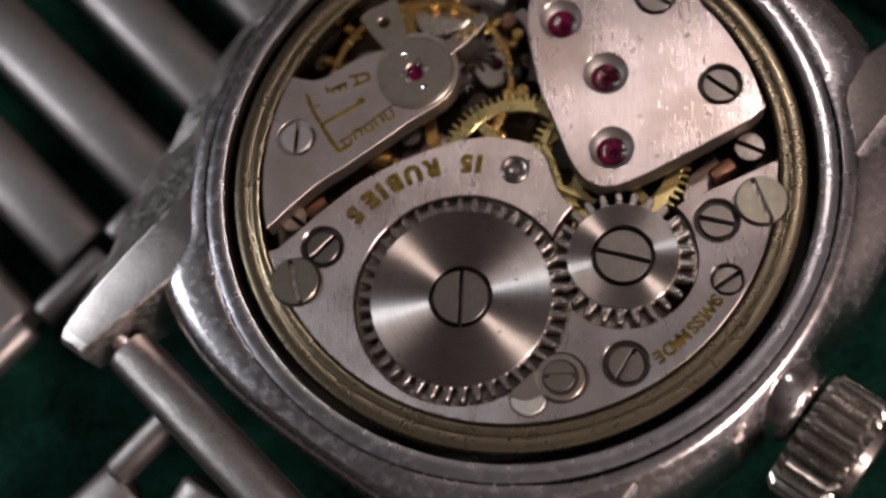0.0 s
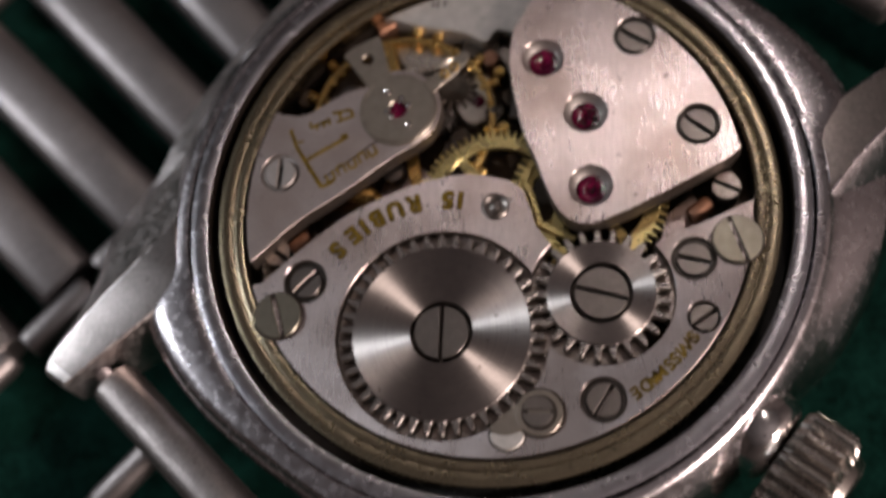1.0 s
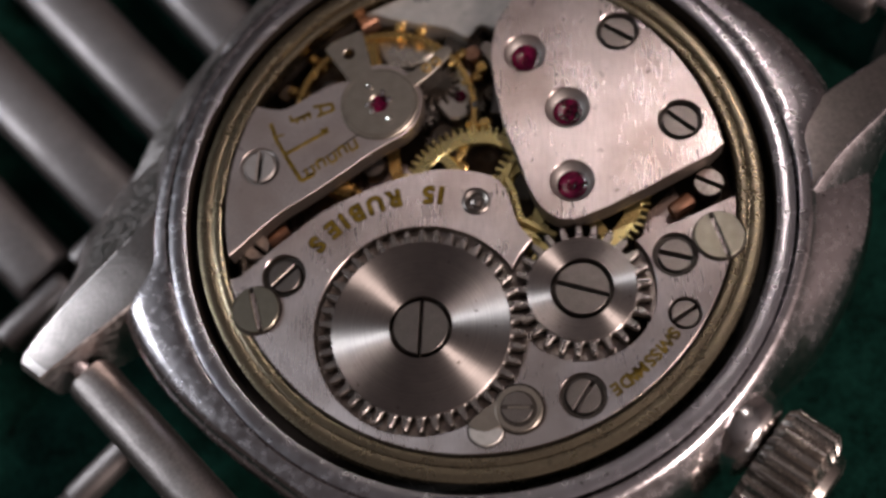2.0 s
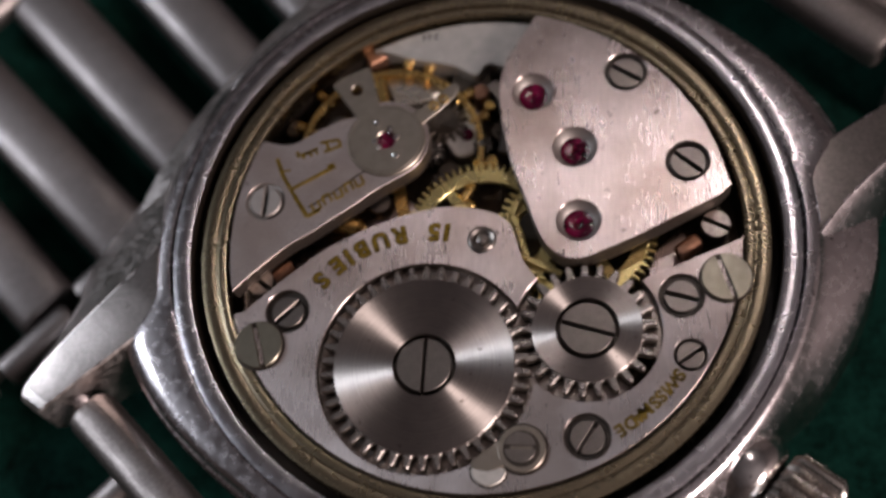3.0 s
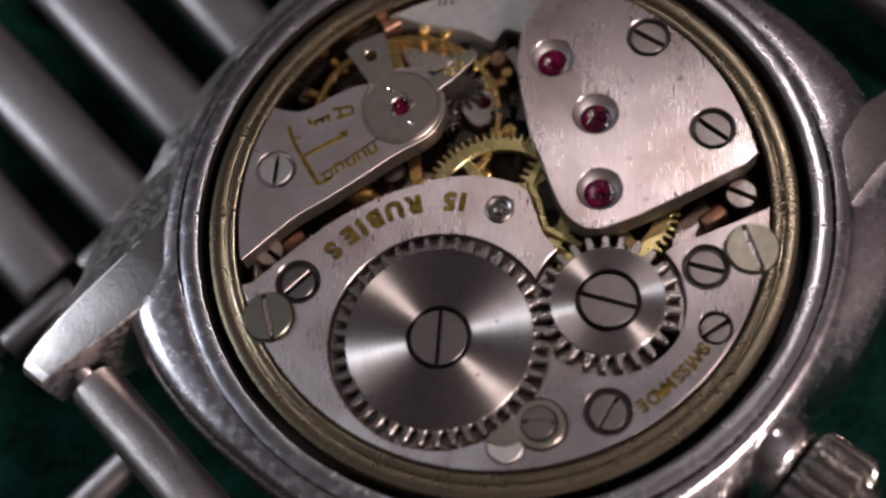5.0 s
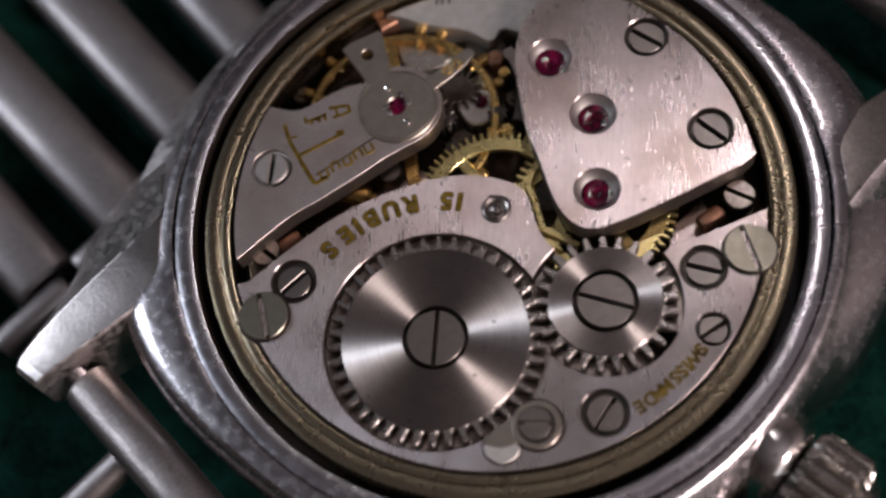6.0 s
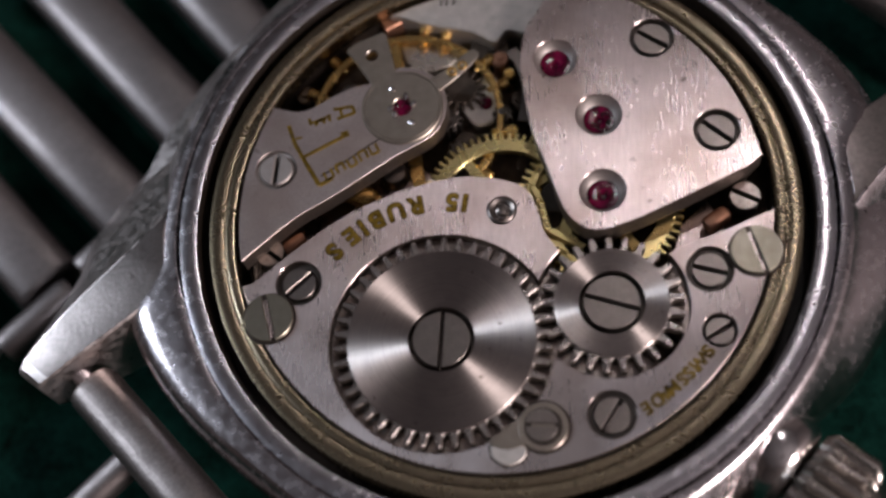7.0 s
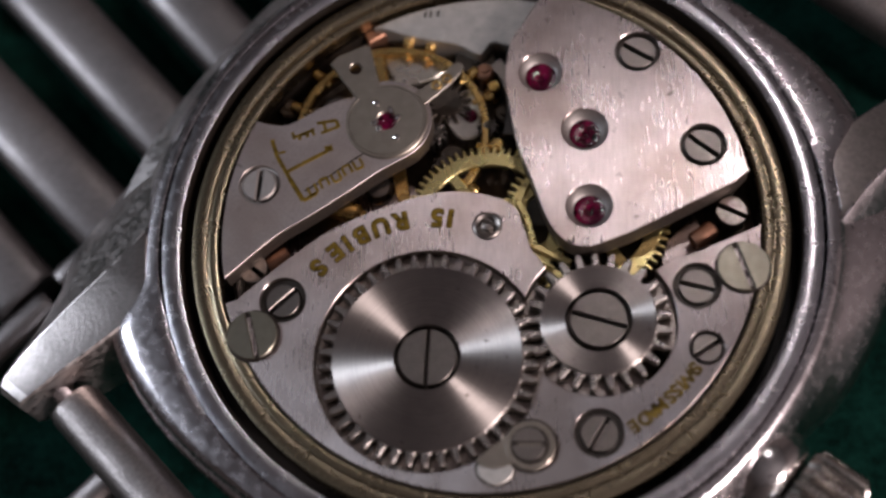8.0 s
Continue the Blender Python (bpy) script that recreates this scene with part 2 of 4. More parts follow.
FELT = material("green_felt", (0.0016, 0.0165, 0.012), 0, 0.95, 0.85, 420, bump=0.9, bump_scale=3000)
FELT.node_tree.nodes["Principled BSDF"].inputs["Specular IOR Level"].default_value = 0.05
WALL = material("wall_paint", (0.06, 0.052, 0.05), 0, 0.8, 0.06, 3)
# Unseen walls paler than the others, added to brighten what the metal mirrors.
PALE = material("pale_reflector_paint", (0.16, 0.14, 0.14), 0, 0.8, 0.06, 3)
CEILING = material("ceiling_paint", (0.13, 0.13, 0.14), 0, 0.8, 0.05, 3)
WOOD = material("table_wood", (0.16, 0.09, 0.05), 0, 0.5, 0.3, 8)

# ---- mesh helpers (all lengths in millimetres) ----
BASE = {}


def thing(name, x, y, z, label, category, **more):
    """An Empty at the base of a thing."""
    ob = tagged(new(name), label, category, **more)
    ob.location = (x * MM, y * MM, (z + TOP) * MM)
    ob.empty_display_size = 0.003
    BASE[ob.name] = Vector((x, y, z))
    return ob


def part(name, bm, mat, parent, label="", angle=32):
    """One mesh under a thing or a part."""
    base = BASE[parent.name]
    bmesh.ops.remove_doubles(bm, verts=bm.verts, dist=1e-5)
    bmesh.ops.recalc_face_normals(bm, faces=bm.faces)
    bm.transform(Matrix.Scale(MM, 4) @ Matrix.Translation(-base))
    me = bpy.data.meshes.new(name)
    bm.to_mesh(me)
    bm.free()
    me.polygons.foreach_set("use_smooth", [True] * len(me.polygons))
    me.set_sharp_from_angle(angle=radians(angle))
    me.materials.append(mat)
    ob = new(name, me)
    ob.parent = parent
    BASE[ob.name] = base
    return tagged(ob, label)


def centred(name, bm, mat, parent, x, y, label=""):
    """A part whose own origin lies on its axis at x, y."""
    ob = part(name, bm, mat, parent, label)
    base = BASE[parent.name]
    ox, oy = (x - base.x) * MM, (y - base.y) * MM
    ob.data.transform(Matrix.Translation((-ox, -oy, 0)))
    ob.location = (ox, oy, 0)
    BASE[ob.name] = Vector((x, y, base.z))
    return ob


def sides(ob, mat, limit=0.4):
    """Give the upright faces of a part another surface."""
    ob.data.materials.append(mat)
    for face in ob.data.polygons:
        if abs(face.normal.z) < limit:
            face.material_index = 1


def circle(cx, cy, r, n=64, a0=0.0, a1=360.0):
    full = abs(a1 - a0) >= 360
    k = n if full else n + 1
    return [(cx + r * math.cos(radians(a0 + (a1 - a0) * i / n)), cy + r * math.sin(radians(a0 + (a1 - a0) * i / n))) for i in range(k)]


def spline(pts, steps=6):
    """A smooth open curve through the points."""
    p = [pts[0], *pts, pts[-1]]
    out = []
    for i in range(1, len(p) - 2):
        a, b, c, d = (Vector(q) for q in p[i - 1:i + 3])
        for s in range(steps):
            t = s / steps
            out.append(tuple(0.5 * (2 * b + (c - a) * t + (2 * a - 5 * b + 4 * c - d) * t * t + (3 * b - a - 3 * c + d) * t ** 3)))
    out.append(tuple(pts[-1]))
    return out


def area2(loop):
    return sum(a[0] * b[1] - b[0] * a[1] for a, b in zip(loop, loop[1:] + loop[:1]))


def offset(loop, d):
    """The loop moved by d to its left (inwards where it runs counter-clockwise)."""
    out = []
    k = len(loop)
    for i in range(k):
        a, b, c = Vector(loop[i - 1]), Vector(loop[i]), Vector(loop[(i + 1) % k])
        u, v = (b - a), (c - b)
        if u.length < 1e-7 or v.length < 1e-7:
            u = v = (c - a)
        u.normalize(), v.normalize()
        nrm = Vector((-u.y - v.y, u.x + v.x))
        nrm = nrm.normalized() if nrm.length > 1e-6 else Vector((-u.y, u.x))
        cosv = max(0.5, nrm.dot(Vector((-u.y, u.x))))
        out.append(tuple(b + nrm * (d / cosv)))
    return out


def clean(loop):
    out = []
    for q in loop:
        if not out or (Vector(q) - Vector(out[-1])).length > 1e-4:
            out.append(q)
    if (Vector(out[0]) - Vector(out[-1])).length < 1e-4:
        out.pop()
    return out


def slab(bm, outline, z1, z0, bevel=0.05, holes=(), bottom=False):
    """A flat plate with bevelled upper edges and holes that go through it."""
    loops = []
    for k, loop in enumerate((outline, *holes)):
        loop = clean(loop)
        if (area2(loop) > 0) != (k == 0):
            loop = loop[::-1]
        loops.append(loop)
    edges = []
    lows = []
    for loop in loops:
        rings = [[bm.verts.new((x, y, z)) for x, y in lp] for lp, z in ((offset(loop, bevel), z1), (loop, z1 - bevel), (loop, z0))]
        for r0, r1 in zip(rings, rings[1:]):
            for i in range(len(loop)):
                j = (i + 1) % len(loop)
                bm.faces.new((r0[i], r0[j], r1[j], r1[i]))
        for i in range(len(loop)):
            e = bm.edges.get((rings[0][i], rings[0][(i + 1) % len(loop)]))
            edges.append(e)
        lows.append(rings[-1])
    bmesh.ops.triangle_fill(bm, edges=edges, use_beauty=True, use_dissolve=False)
    if bottom:
        e2 = [bm.edges.get((r[i], r[(i + 1) % len(r)])) for r in lows for i in range(len(r))]
        bmesh.ops.triangle_fill(bm, edges=e2, use_beauty=True, use_dissolve=False)
    return bm


def lathe(bm, profile, cx=0.0, cy=0.0, n=64, closed=False):
    """Turn a profile of (radius, height) about the upright axis at cx, cy."""
    rings = []
    for r, z in profile:
        if r < 1e-6:
            rings.append([bm.verts.new((cx, cy, z))] * n)
        else:
            rings.append([bm.verts.new((cx + r * math.cos(2 * math.pi * i / n), cy + r * math.sin(2 * math.pi * i / n), z)) for i in range(n)])
    pairs = list(zip(rings, rings[1:])) + ([(rings[-1], rings[0])] if closed else [])
    for a, b in pairs:
        for i in range(n):
            j = (i + 1) % n
            vs = []
            for v in (a[i], a[j], b[j], b[i]):
                if v not in vs:
                    vs.append(v)
            if len(vs) > 2:
                bm.faces.new(vs)
    return bm


def turn(bm, profile, m, n=32):
    """A turned body laid by the matrix m (its axis along m's z)."""
    tmp = bmesh.new()
    lathe(tmp, profile, n=n)
    tmp.transform(m)
    me = bpy.data.meshes.new("tmp")
    tmp.to_mesh(me)
    tmp.free()
    bm.from_mesh(me)
    bpy.data.meshes.remove(me)
    return bm


def gear_loop(cx, cy, teeth, root, tip, phase=0.0, w0=0.52, w1=0.26):
    """The outline of a toothed wheel; w0 and w1: the tooth's share of the pitch at its foot and its tip."""
    out = []
    for i in range(teeth):
        for s, r in ((-w0 / 2, root), (-w0 * 0.44, root + (tip - root) * 0.55), (-w1 / 2, tip), (w1 / 2, tip), (w0 * 0.44, root + (tip - root) * 0.55), (w0 / 2, root), (0.5, root - (tip - root) * 0.15)):
            a = 2 * math.pi * (i + s) / teeth + radians(phase)
            out.append((cx + r * math.cos(a), cy + r * math.sin(a)))
    return out


def tooth_loop(cx, cy, teeth, root, tip, phase=0.0):
    """The outline of a wheel with blunt, tapered teeth and gaps that end in a round."""
    out = []
    deep = tip - root
    half = math.pi / teeth
    for i in range(teeth):
        mid = 2 * half * i + radians(phase)
        for s, k in ((-0.16, 1.0), (0.16, 1.0), (0.34, 0.86), (0.46, 0.5), (0.50, 0.24), (0.62, 0.07), (0.82, -0.02), (1.0, -0.05), (1.18, -0.02), (1.38, 0.07), (1.50, 0.24), (1.54, 0.5), (1.66, 0.86)):
            a, r = mid + s * half, root + deep * k
            out.append((cx + r * math.cos(a), cy + r * math.sin(a)))
    return out


def screw(parent, x, y, z, r, angle, depth=0.35, slot=0.1, dome=0.025, mat=None, label=""):
    """A slotted screw head: two halves with a sunk slot between them."""
    bm = bmesh.new()
    depth += 0.35
    a0 = math.degrees(math.asin(slot / r))
    for side in (0, 180):
        loop = circle(0, 0, r, 28, a0 + side, 180 - a0 + side)
        slab(bm, loop, z, z - depth, dome)
    lathe(bm, [(0, z - depth * 0.9), (r * 0.96, z - depth * 0.9), (r * 0.96, z - depth)], n=28)
    bm.transform(Matrix.Translation((x, y, 0)) @ Matrix.Rotation(radians(angle), 4, "Z"))
    ob = part("screw", bm, mat or STEEL, parent, label)
    # slot and sides painted near-black in place of their shade
    sides(ob, SLOT, 0.2)
    floor_z = (z - depth * 0.9 + 0.02 - BASE[parent.name].z) * MM
    for face in ob.data.polygons:
        if face.center.z < floor_z:
            face.material_index = 1
    return ob


def bar_loop(x0, y0, x1, y1, w):
    d = Vector((x1 - x0, y1 - y0)).normalized()
    nx, ny = -d.y * w / 2, d.x * w / 2
    return [(x0 + nx, y0 + ny), (x0 - nx, y0 - ny), (x1 - nx, y1 - ny), (x1 + nx, y1 + ny)]


def ribbon(path, w):
    """The outline of a strip of width w along an open path."""
    sides = []
    for sgn in (1, -1):
        row = []
        for i, q in enumerate(path):
            d = (Vector(path[min(i + 1, len(path) - 1)]) - Vector(path[max(i - 1, 0)])).normalized()
            row.append((q[0] - sgn * d.y * w / 2, q[1] + sgn * d.x * w / 2))
        sides.append(row)
    return sides[0] + sides[1][::-1]


# ---- the unseen room, made up for reflections, and the table ----
def box(bm, x0, x1, y0, y1, z0, z1):
    v = [bm.verts.new((x, y, z)) for z in (z0, z1) for x, y in ((x0, y0), (x1, y0), (x1, y1), (x0, y1))]
    for f in ((3, 2, 1, 0), (4, 5, 6, 7), (0, 1, 5, 4), (1, 2, 6, 5), (2, 3, 7, 6), (3, 0, 4, 7)):
        bm.faces.new([v[i] for i in f])
    return bm


def structure(name, bm, mat, label):
    me = bpy.data.meshes.new(name)
    bm.to_mesh(me)
    bm.free()
    me.materials.append(mat)
    return tagged(new(name, me), label, kind="structure")


structure("floor", box(bmesh.new(), -2.2, 2.2, -2.2, 2.2, -0.85, -0.75), WOOD, "brown wooden floor of the room")
structure("ceiling", box(bmesh.new(), -2.2, 2.2, -2.2, 2.2, 2.2, 2.3), CEILING, "plain dark ceiling")
structure("wall_north", box(bmesh.new(), -2.2, 2.2, 2.1, 2.2, -0.75, 2.2), PALE, "unseen wall, paler to lift reflections")
structure("wall_south", box(bmesh.new(), -2.2, 2.2, -2.2, -2.1, -0.75, 2.2), WALL, "plain dark painted wall")
structure("wall_east", box(bmesh.new(), 2.1, 2.2, -2.1, 2.1, -0.75, 2.2), PALE, "unseen wall, paler to lift reflections")
# Window opening and frame are made up round the added cool lamp.
west = bmesh.new()
for y0, y1, z0, z1 in ((-2.1, 0.05, -0.75, 2.2), (1.05, 2.1, -0.75, 2.2), (0.05, 1.05, -0.75, 0.9), (0.05, 1.05, 1.85, 2.2)):
    box(west, -1.7, -1.58, y0, y1, z0, z1)
structure("wall_west", west, WALL, "plain dark painted wall with an added window opening")
sill = bmesh.new()
for y0, y1, z0, z1 in ((0.052, 0.1, 0.902, 1.848), (1.0, 1.048, 0.902, 1.848), (0.1, 1.0, 0.902, 0.95), (0.1, 1.0, 1.8, 1.848)):
    box(sill, -1.68, -1.6, y0, y1, z0, z1)
structure("added_window_1", sill, WOOD, "brown wooden window frame added in the wall, unseen")


def cloth():
    bm = bmesh.new()
    k = 60
    vs = {}
    for i in range(k + 1):
        for j in range(k + 1):
            s, t = (2 * i / k - 1), (2 * j / k - 1)
            x, y = 0.45 * s * abs(s), 0.35 * t * abs(t)
            vs[i, j] = bm.verts.new((x, y, 0.0003 * (noise.noise((x * 60, y * 60, 0)) - 0.5)))
    for i in range(k):
        for j in range(k):
            bm.faces.new((vs[i, j], vs[i + 1, j], vs[i + 1, j + 1], vs[i, j + 1]))
    ob = structure("ground", bm, FELT, "dark green felt cloth spread on the table")
    for p in ob.data.polygons:
        p.use_smooth = True


cloth()
structure("table_top", box(bmesh.new(), -0.6, 0.6, -0.45, 0.45, -0.03, -0.0006), WOOD, "brown wooden table top under the cloth")

# ---- the case ----
AX = -37.5  # direction of the crown in the plan
U = Vector((math.cos(radians(AX)), math.sin(radians(AX))))
V = Vector((-U.y, U.x))


def uv(u, v, z=0.0):
    p = U * u + V * v
    return (p.x, p.y, z)


def build_case():
    case = thing("watch_case", 0, 0, -TOP, "worn chromed steel wristwatch case lying face down, back removed", "watch case")
    # middle: an oval barrel, narrower at its upper edge than at its waist
    bm = bmesh.new()
    n = 288
    rings = []

    def outline(a, wu, wv, p, z):
        c, s = math.cos(a), math.sin(a)
        k = min(1, max(0, (math.degrees(math.atan2(abs(s), abs(c))) - 44) / 9))
        k = k * k * (3 - 2 * k)
        if c > 0:  # the crown side: steep by the crown, a straight and shallower flank above it
            w = min(1, max(0, (math.degrees(math.atan2(s, c)) - 1) / 11))
            w = w * w * (3 - 2 * w)
            wu += 0.55 * w * min(1, max(0, (-z - 0.8) / 1.6))
            base = 2.05 + (0.4 + 0.6 * w) * min(1, max(0, (-z - 0.3) / 1.7))
            p = base + (p - base) * k
        elif z > -1.5:  # fuller between the lugs than at the far side
            p = 2.05 + (p - 2.05) * k
        r = (abs(c / wu) ** p + abs(s / wv) ** p) ** (-1 / p)
        return r * c, r * s
    rim = [(13.62, -2.6), (13.61, 0.02), (13.63, 0.1)]
    rim += [(14.03 + 0.39 * k / 6, 0.2 - 0.045 * (k / 6) ** 2) for k in range(-6, 7)] + [(14.45, 0.11), (14.455, -0.5)]
    lathe(bm, rim, n=160)
    rim_ob = part("rim", bm, CASE, case, "polished worn chromed rim", 22)
    # inner wall painted dark: the bore's shade is put into its colour
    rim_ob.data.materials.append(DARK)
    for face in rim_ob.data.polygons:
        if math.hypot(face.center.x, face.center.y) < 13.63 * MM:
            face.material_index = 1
    bm = bmesh.new()
    # half-widths towards the crown, away from it and between the lugs; the corner's fullness; the height
    levels = [(14.47, 14.47, 14.47, 2, -0.5), (14.48, 14.48, 14.48, 2, 0.02), (14.51, 14.51, 14.51, 2, 0.09), (14.56, 14.56, 14.56, 2, 0.11), (14.8, 14.8, 14.9, 2.05, 0.095),
              (14.92, 14.88, 15.26, 2.45, 0.04), (15.05, 14.97, 15.42, 2.7, -0.08), (15.2, 15.1, 15.55, 2.8, -0.26), (15.4, 15.3, 15.72, 2.85, -0.54), (15.62, 15.65, 15.84, 2.8, -0.95), (15.8, 16.1, 15.92, 2.7, -1.47),
              (15.92, 16.6, 15.95, 2.6, -1.95), (16.02, 17.0, 15.97, 2.5, -2.6), (16.05, 17.4, 15.97, 2.5, -3.4), (16.02, 17.6, 15.9, 2.4, -4.3), (15.9, 17.4, 15.5, 2.3, -5.4), (15.6, 16.5, 14.8, 2.3, -6.4), (14.8, 15.0, 14.0, 2.2, -7.2),
              (13.0, 13.0, 13.0, 2, -7.5), (12.6, 12.6, 12.6, 2, -8.4), (11.5, 11.5, 11.5, 2, -8.95), (6, 6, 6, 2, -9.1)]
    for near, far, wv, p, z in levels:
        rings.append([bm.verts.new(uv(*outline(2 * math.pi * i / n, near if 4 * i < n or 4 * i > 3 * n else far, wv, p, z), z)) for i in range(n)])
    for a, b in zip(rings, rings[1:]):
        for i in range(n):
            j = (i + 1) % n
            bm.faces.new((a[i], a[j], b[j], b[i]))
    bm.faces.new(rings[-1])
    middle = part("middle", bm, PITTED, case, "dull pitted chromed case middle", 24)
    middle.data.materials.append(FLANK)  # the polished flank below the shoulder
    middle.data.materials.append(DULL)  # rubbed dull away from the crown
    for face in middle.data.polygons:
        x, y, z = face.center / MM
        if z < TOP - (2.2 if x * V.x + y * V.y > 3 and x * U.x + y * U.y > 0 else 1.1):
            face.material_index = 1 if x * U.x + y * U.y > -8 else 2
    # lining of the groove between rim and movement ring, its shade painted black
    bm = bmesh.new()
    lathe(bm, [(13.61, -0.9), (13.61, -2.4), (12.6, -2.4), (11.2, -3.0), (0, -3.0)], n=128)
    part("groove", bm, GASKET, case, "gasket groove with its shade painted black")
    bm = bmesh.new()
    prof = [(11.95, -2.3), (11.95, -0.12)]
    prof += [(12.19 + 0.2 * k / 4, -0.02 - 0.03 * (k / 4) ** 2) for k in range(-4, 5)] + [(12.42, -0.12), (12.47, -0.12)]
    prof += [(12.78 + 0.31 * k / 6, 0.03 - 0.035 * (k / 6) ** 2) for k in range(-6, 7)] + [(13.11, -0.05), (13.11, -2.3)]
    lathe(bm, prof, n=160)
    part("movement_ring", bm, RING, case, "aged brass-coloured ring round the movement", 22)
    # lugs
    for su in (-1, 1):
        for sv in (-1, 1):
            bm = bmesh.new()
            secs = []
            for v, ui, uo, ub, zt, zb in ((6.5, 13.3, 13.5, 16.3, -0.7, -5.6), (7.8, 12.75, 13.0, 16.2, -0.3, -6.0), (8.8, 12.2, 12.5, 16.1, -0.06, -6.0), (9.3, 11.8, 12.5, 16.05, 0.02, -6.0), (9.8, 11.4, 12.5, 16.0, 0.03, -6.0),
                                          (10.6, 10.65, 12.55, 15.9, 0.03, -6.0), (11.1, 10.15, 12.6, 15.8, 0.03, -5.9), (11.45, 9.9, 12.65, 15.7, 0.02, -5.9), (11.7, 9.9, 12.7, 15.6, 0.0, -5.8), (12.4, 10.05, 12.8, 15.2, -0.05, -5.7), (13.2, 10.3, 12.95, 14.6, -0.14, -5.6),
                                          (14.4, 10.7, 13.15, 14.2, -0.3, -5.4), (15.4, 11.05, 13.3, 14.0, -0.45, -5.2), (16.4, 11.4, 13.42, 13.95, -0.62, -4.8), (17.2, 11.65, 13.46, 13.9, -0.76, -4.5), (17.8, 11.85, 13.48, 13.8, -0.88, -4.3), (18.2, 12.0, 13.4, 13.65, -1.0, -4.1), (18.42, 12.15, 13.25, 13.45, -1.2, -3.9)):
                if su > 0:  # the crown side: the lug's flank runs on into the case's own
                    ub = uo + (ub - uo) * 0.5
                zm = zt - (1.6 if su > 0 else 0.62) * (ub - uo) - 0.5
                k = 0.30 if v < 11.5 else 0.14
                loop = [(ui + k, zt), (uo - 0.12, zt), (uo - 0.02, zt - 0.025), (uo + 0.07, zt - 0.1), (uo + (ub - uo) * 0.5, zt + (zm - zt) * 0.36), (uo + (ub - uo) * 0.85, zt + (zm - zt) * 0.75), (ub, zm), (ub, zb + 0.6), (ub - 0.5, zb), (ui + 0.2, zb), (ui, zb + 0.2), (ui, zt - k * 1.1), (ui + k * 0.3, zt - k * 0.45)]
                secs.append([bm.verts.new(uv(su * u, sv * v, z)) for u, z in loop])
            for a, b in zip(secs, secs[1:]):
                for i in range(len(a)):
                    j = (i + 1) % len(a)
                    bm.faces.new((a[i], a[j], b[j], b[i]))
            bm.faces.new(secs[0]), bm.faces.new(secs[-1])
            lug = part("lug", bm, BRUSHED, case, "brushed lug with polished flank", 24)
            sides(lug, PITTED if su > 0 else DULL, 0.97)
    # crown with its guard on the case's flank
    m = Matrix.Translation(uv(0, -2.1, -2.9)) @ Matrix.Rotation(radians(AX - 1), 4, "Z") @ Matrix.Rotation(radians(90), 4, "Y")
    guard = Matrix.Translation(uv(0, -1.4, -2.25)) @ Matrix.Rotation(radians(AX - 1), 4, "Z") @ Matrix.Rotation(radians(90), 4, "Y")
    bm = turn(bmesh.new(), [(0, 14.4), (1.7, 14.4), (2.0, 14.75), (2.1, 15.2), (2.11, 15.7), (2.04, 16.1), (1.9, 16.4), (1.65, 16.58), (1.2, 16.7), (0, 16.75)], guard, 64)
    part("crown_tube", bm, SMOOTH, case, "polished domed crown tube")
    tmp = bmesh.new()
    k = 24
    prof = [(16.75, 0.8), (16.8, 0.9), (17.15, 1.0), (19.1, 1.0), (19.35, 0.9), (19.5, 0.84), (19.9, 0.78), (20.05, 0.6), (20.05, 0.0)]
    rows = []
    for z, f in prof:
        row = []
        for i in range(k * 6):
            ph = i % 6
            dip = (0.0, 0.0, 0.02, 0.11, 0.13, 0.05)[ph] if 16.78 < z < 19.4 else 0.06
            r = (3.0 - 3.0 * dip) * f
            a = 2 * math.pi * i / (k * 6)
            row.append(tmp.verts.new((r * math.cos(a), r * math.sin(a), z)) if f else None)
        rows.append(row)
    for a, b in zip(rows[:-1], rows[1:-1]):
        for i in range(len(a)):
            j = (i + 1) % len(a)
            tmp.faces.new((a[i], a[j], b[j], b[i]))
    tmp.faces.new(rows[-2])
    tmp.faces.new(rows[0])
    tmp.transform(m)
    crown = part("crown", tmp, CROWN, case, "fluted chromed winding crown", 25)
    crown.data.materials.append(SINK)
    axis, foot = (m @ Vector((0, 0, 1)) - m @ Vector((0, 0, 0))), m @ Vector((0, 0, 0)) - BASE[case.name]
    for face in crown.data.polygons:  # the sunk faces of the flutes are darker
        p = face.center / MM - foot
        if (p - axis * p.dot(axis)).length < 2.65 and 16.9 < p.dot(axis) < 19.3:
            face.material_index = 1
    return case


build_case()


# ---- bracelet ----
def oval_bar(bm, p0, p1, half_w, half_h, up=Vector((0, 0, 1)), n=20, ends=0.35, power=2.4):
    """A rounded bar from p0 to p1 with an oval section and softened ends."""
    p0, p1 = Vector(p0), Vector(p1)
    d = (p1 - p0).normalized()
    side = up.cross(d).normalized()
    top = d.cross(side)
    length = (p1 - p0).length
    rings = []
    for s, f in ((0, 0.82), (ends * 0.3, 0.93), (ends, 1.0), (length - ends, 1.0), (length - ends * 0.3, 0.93), (length, 0.82)):
        ring = []
        for i in range(n):
            a = 2 * math.pi * i / n
            c, sn = math.cos(a), math.sin(a)
            r = (abs(c) ** power + abs(sn) ** power) ** (-1 / power)
            ring.append(bm.verts.new(p0 + d * s + side * (half_w * f * r * c) + top * (half_h * f * r * sn)))
        rings.append(ring)
    for a, b in zip(rings, rings[1:]):
        for i in range(n):
            j = (i + 1) % n
            bm.faces.new((a[i], a[j], b[j], b[i]))
    bm.faces.new(rings[0]), bm.faces.new(rings[-1])
    return bm


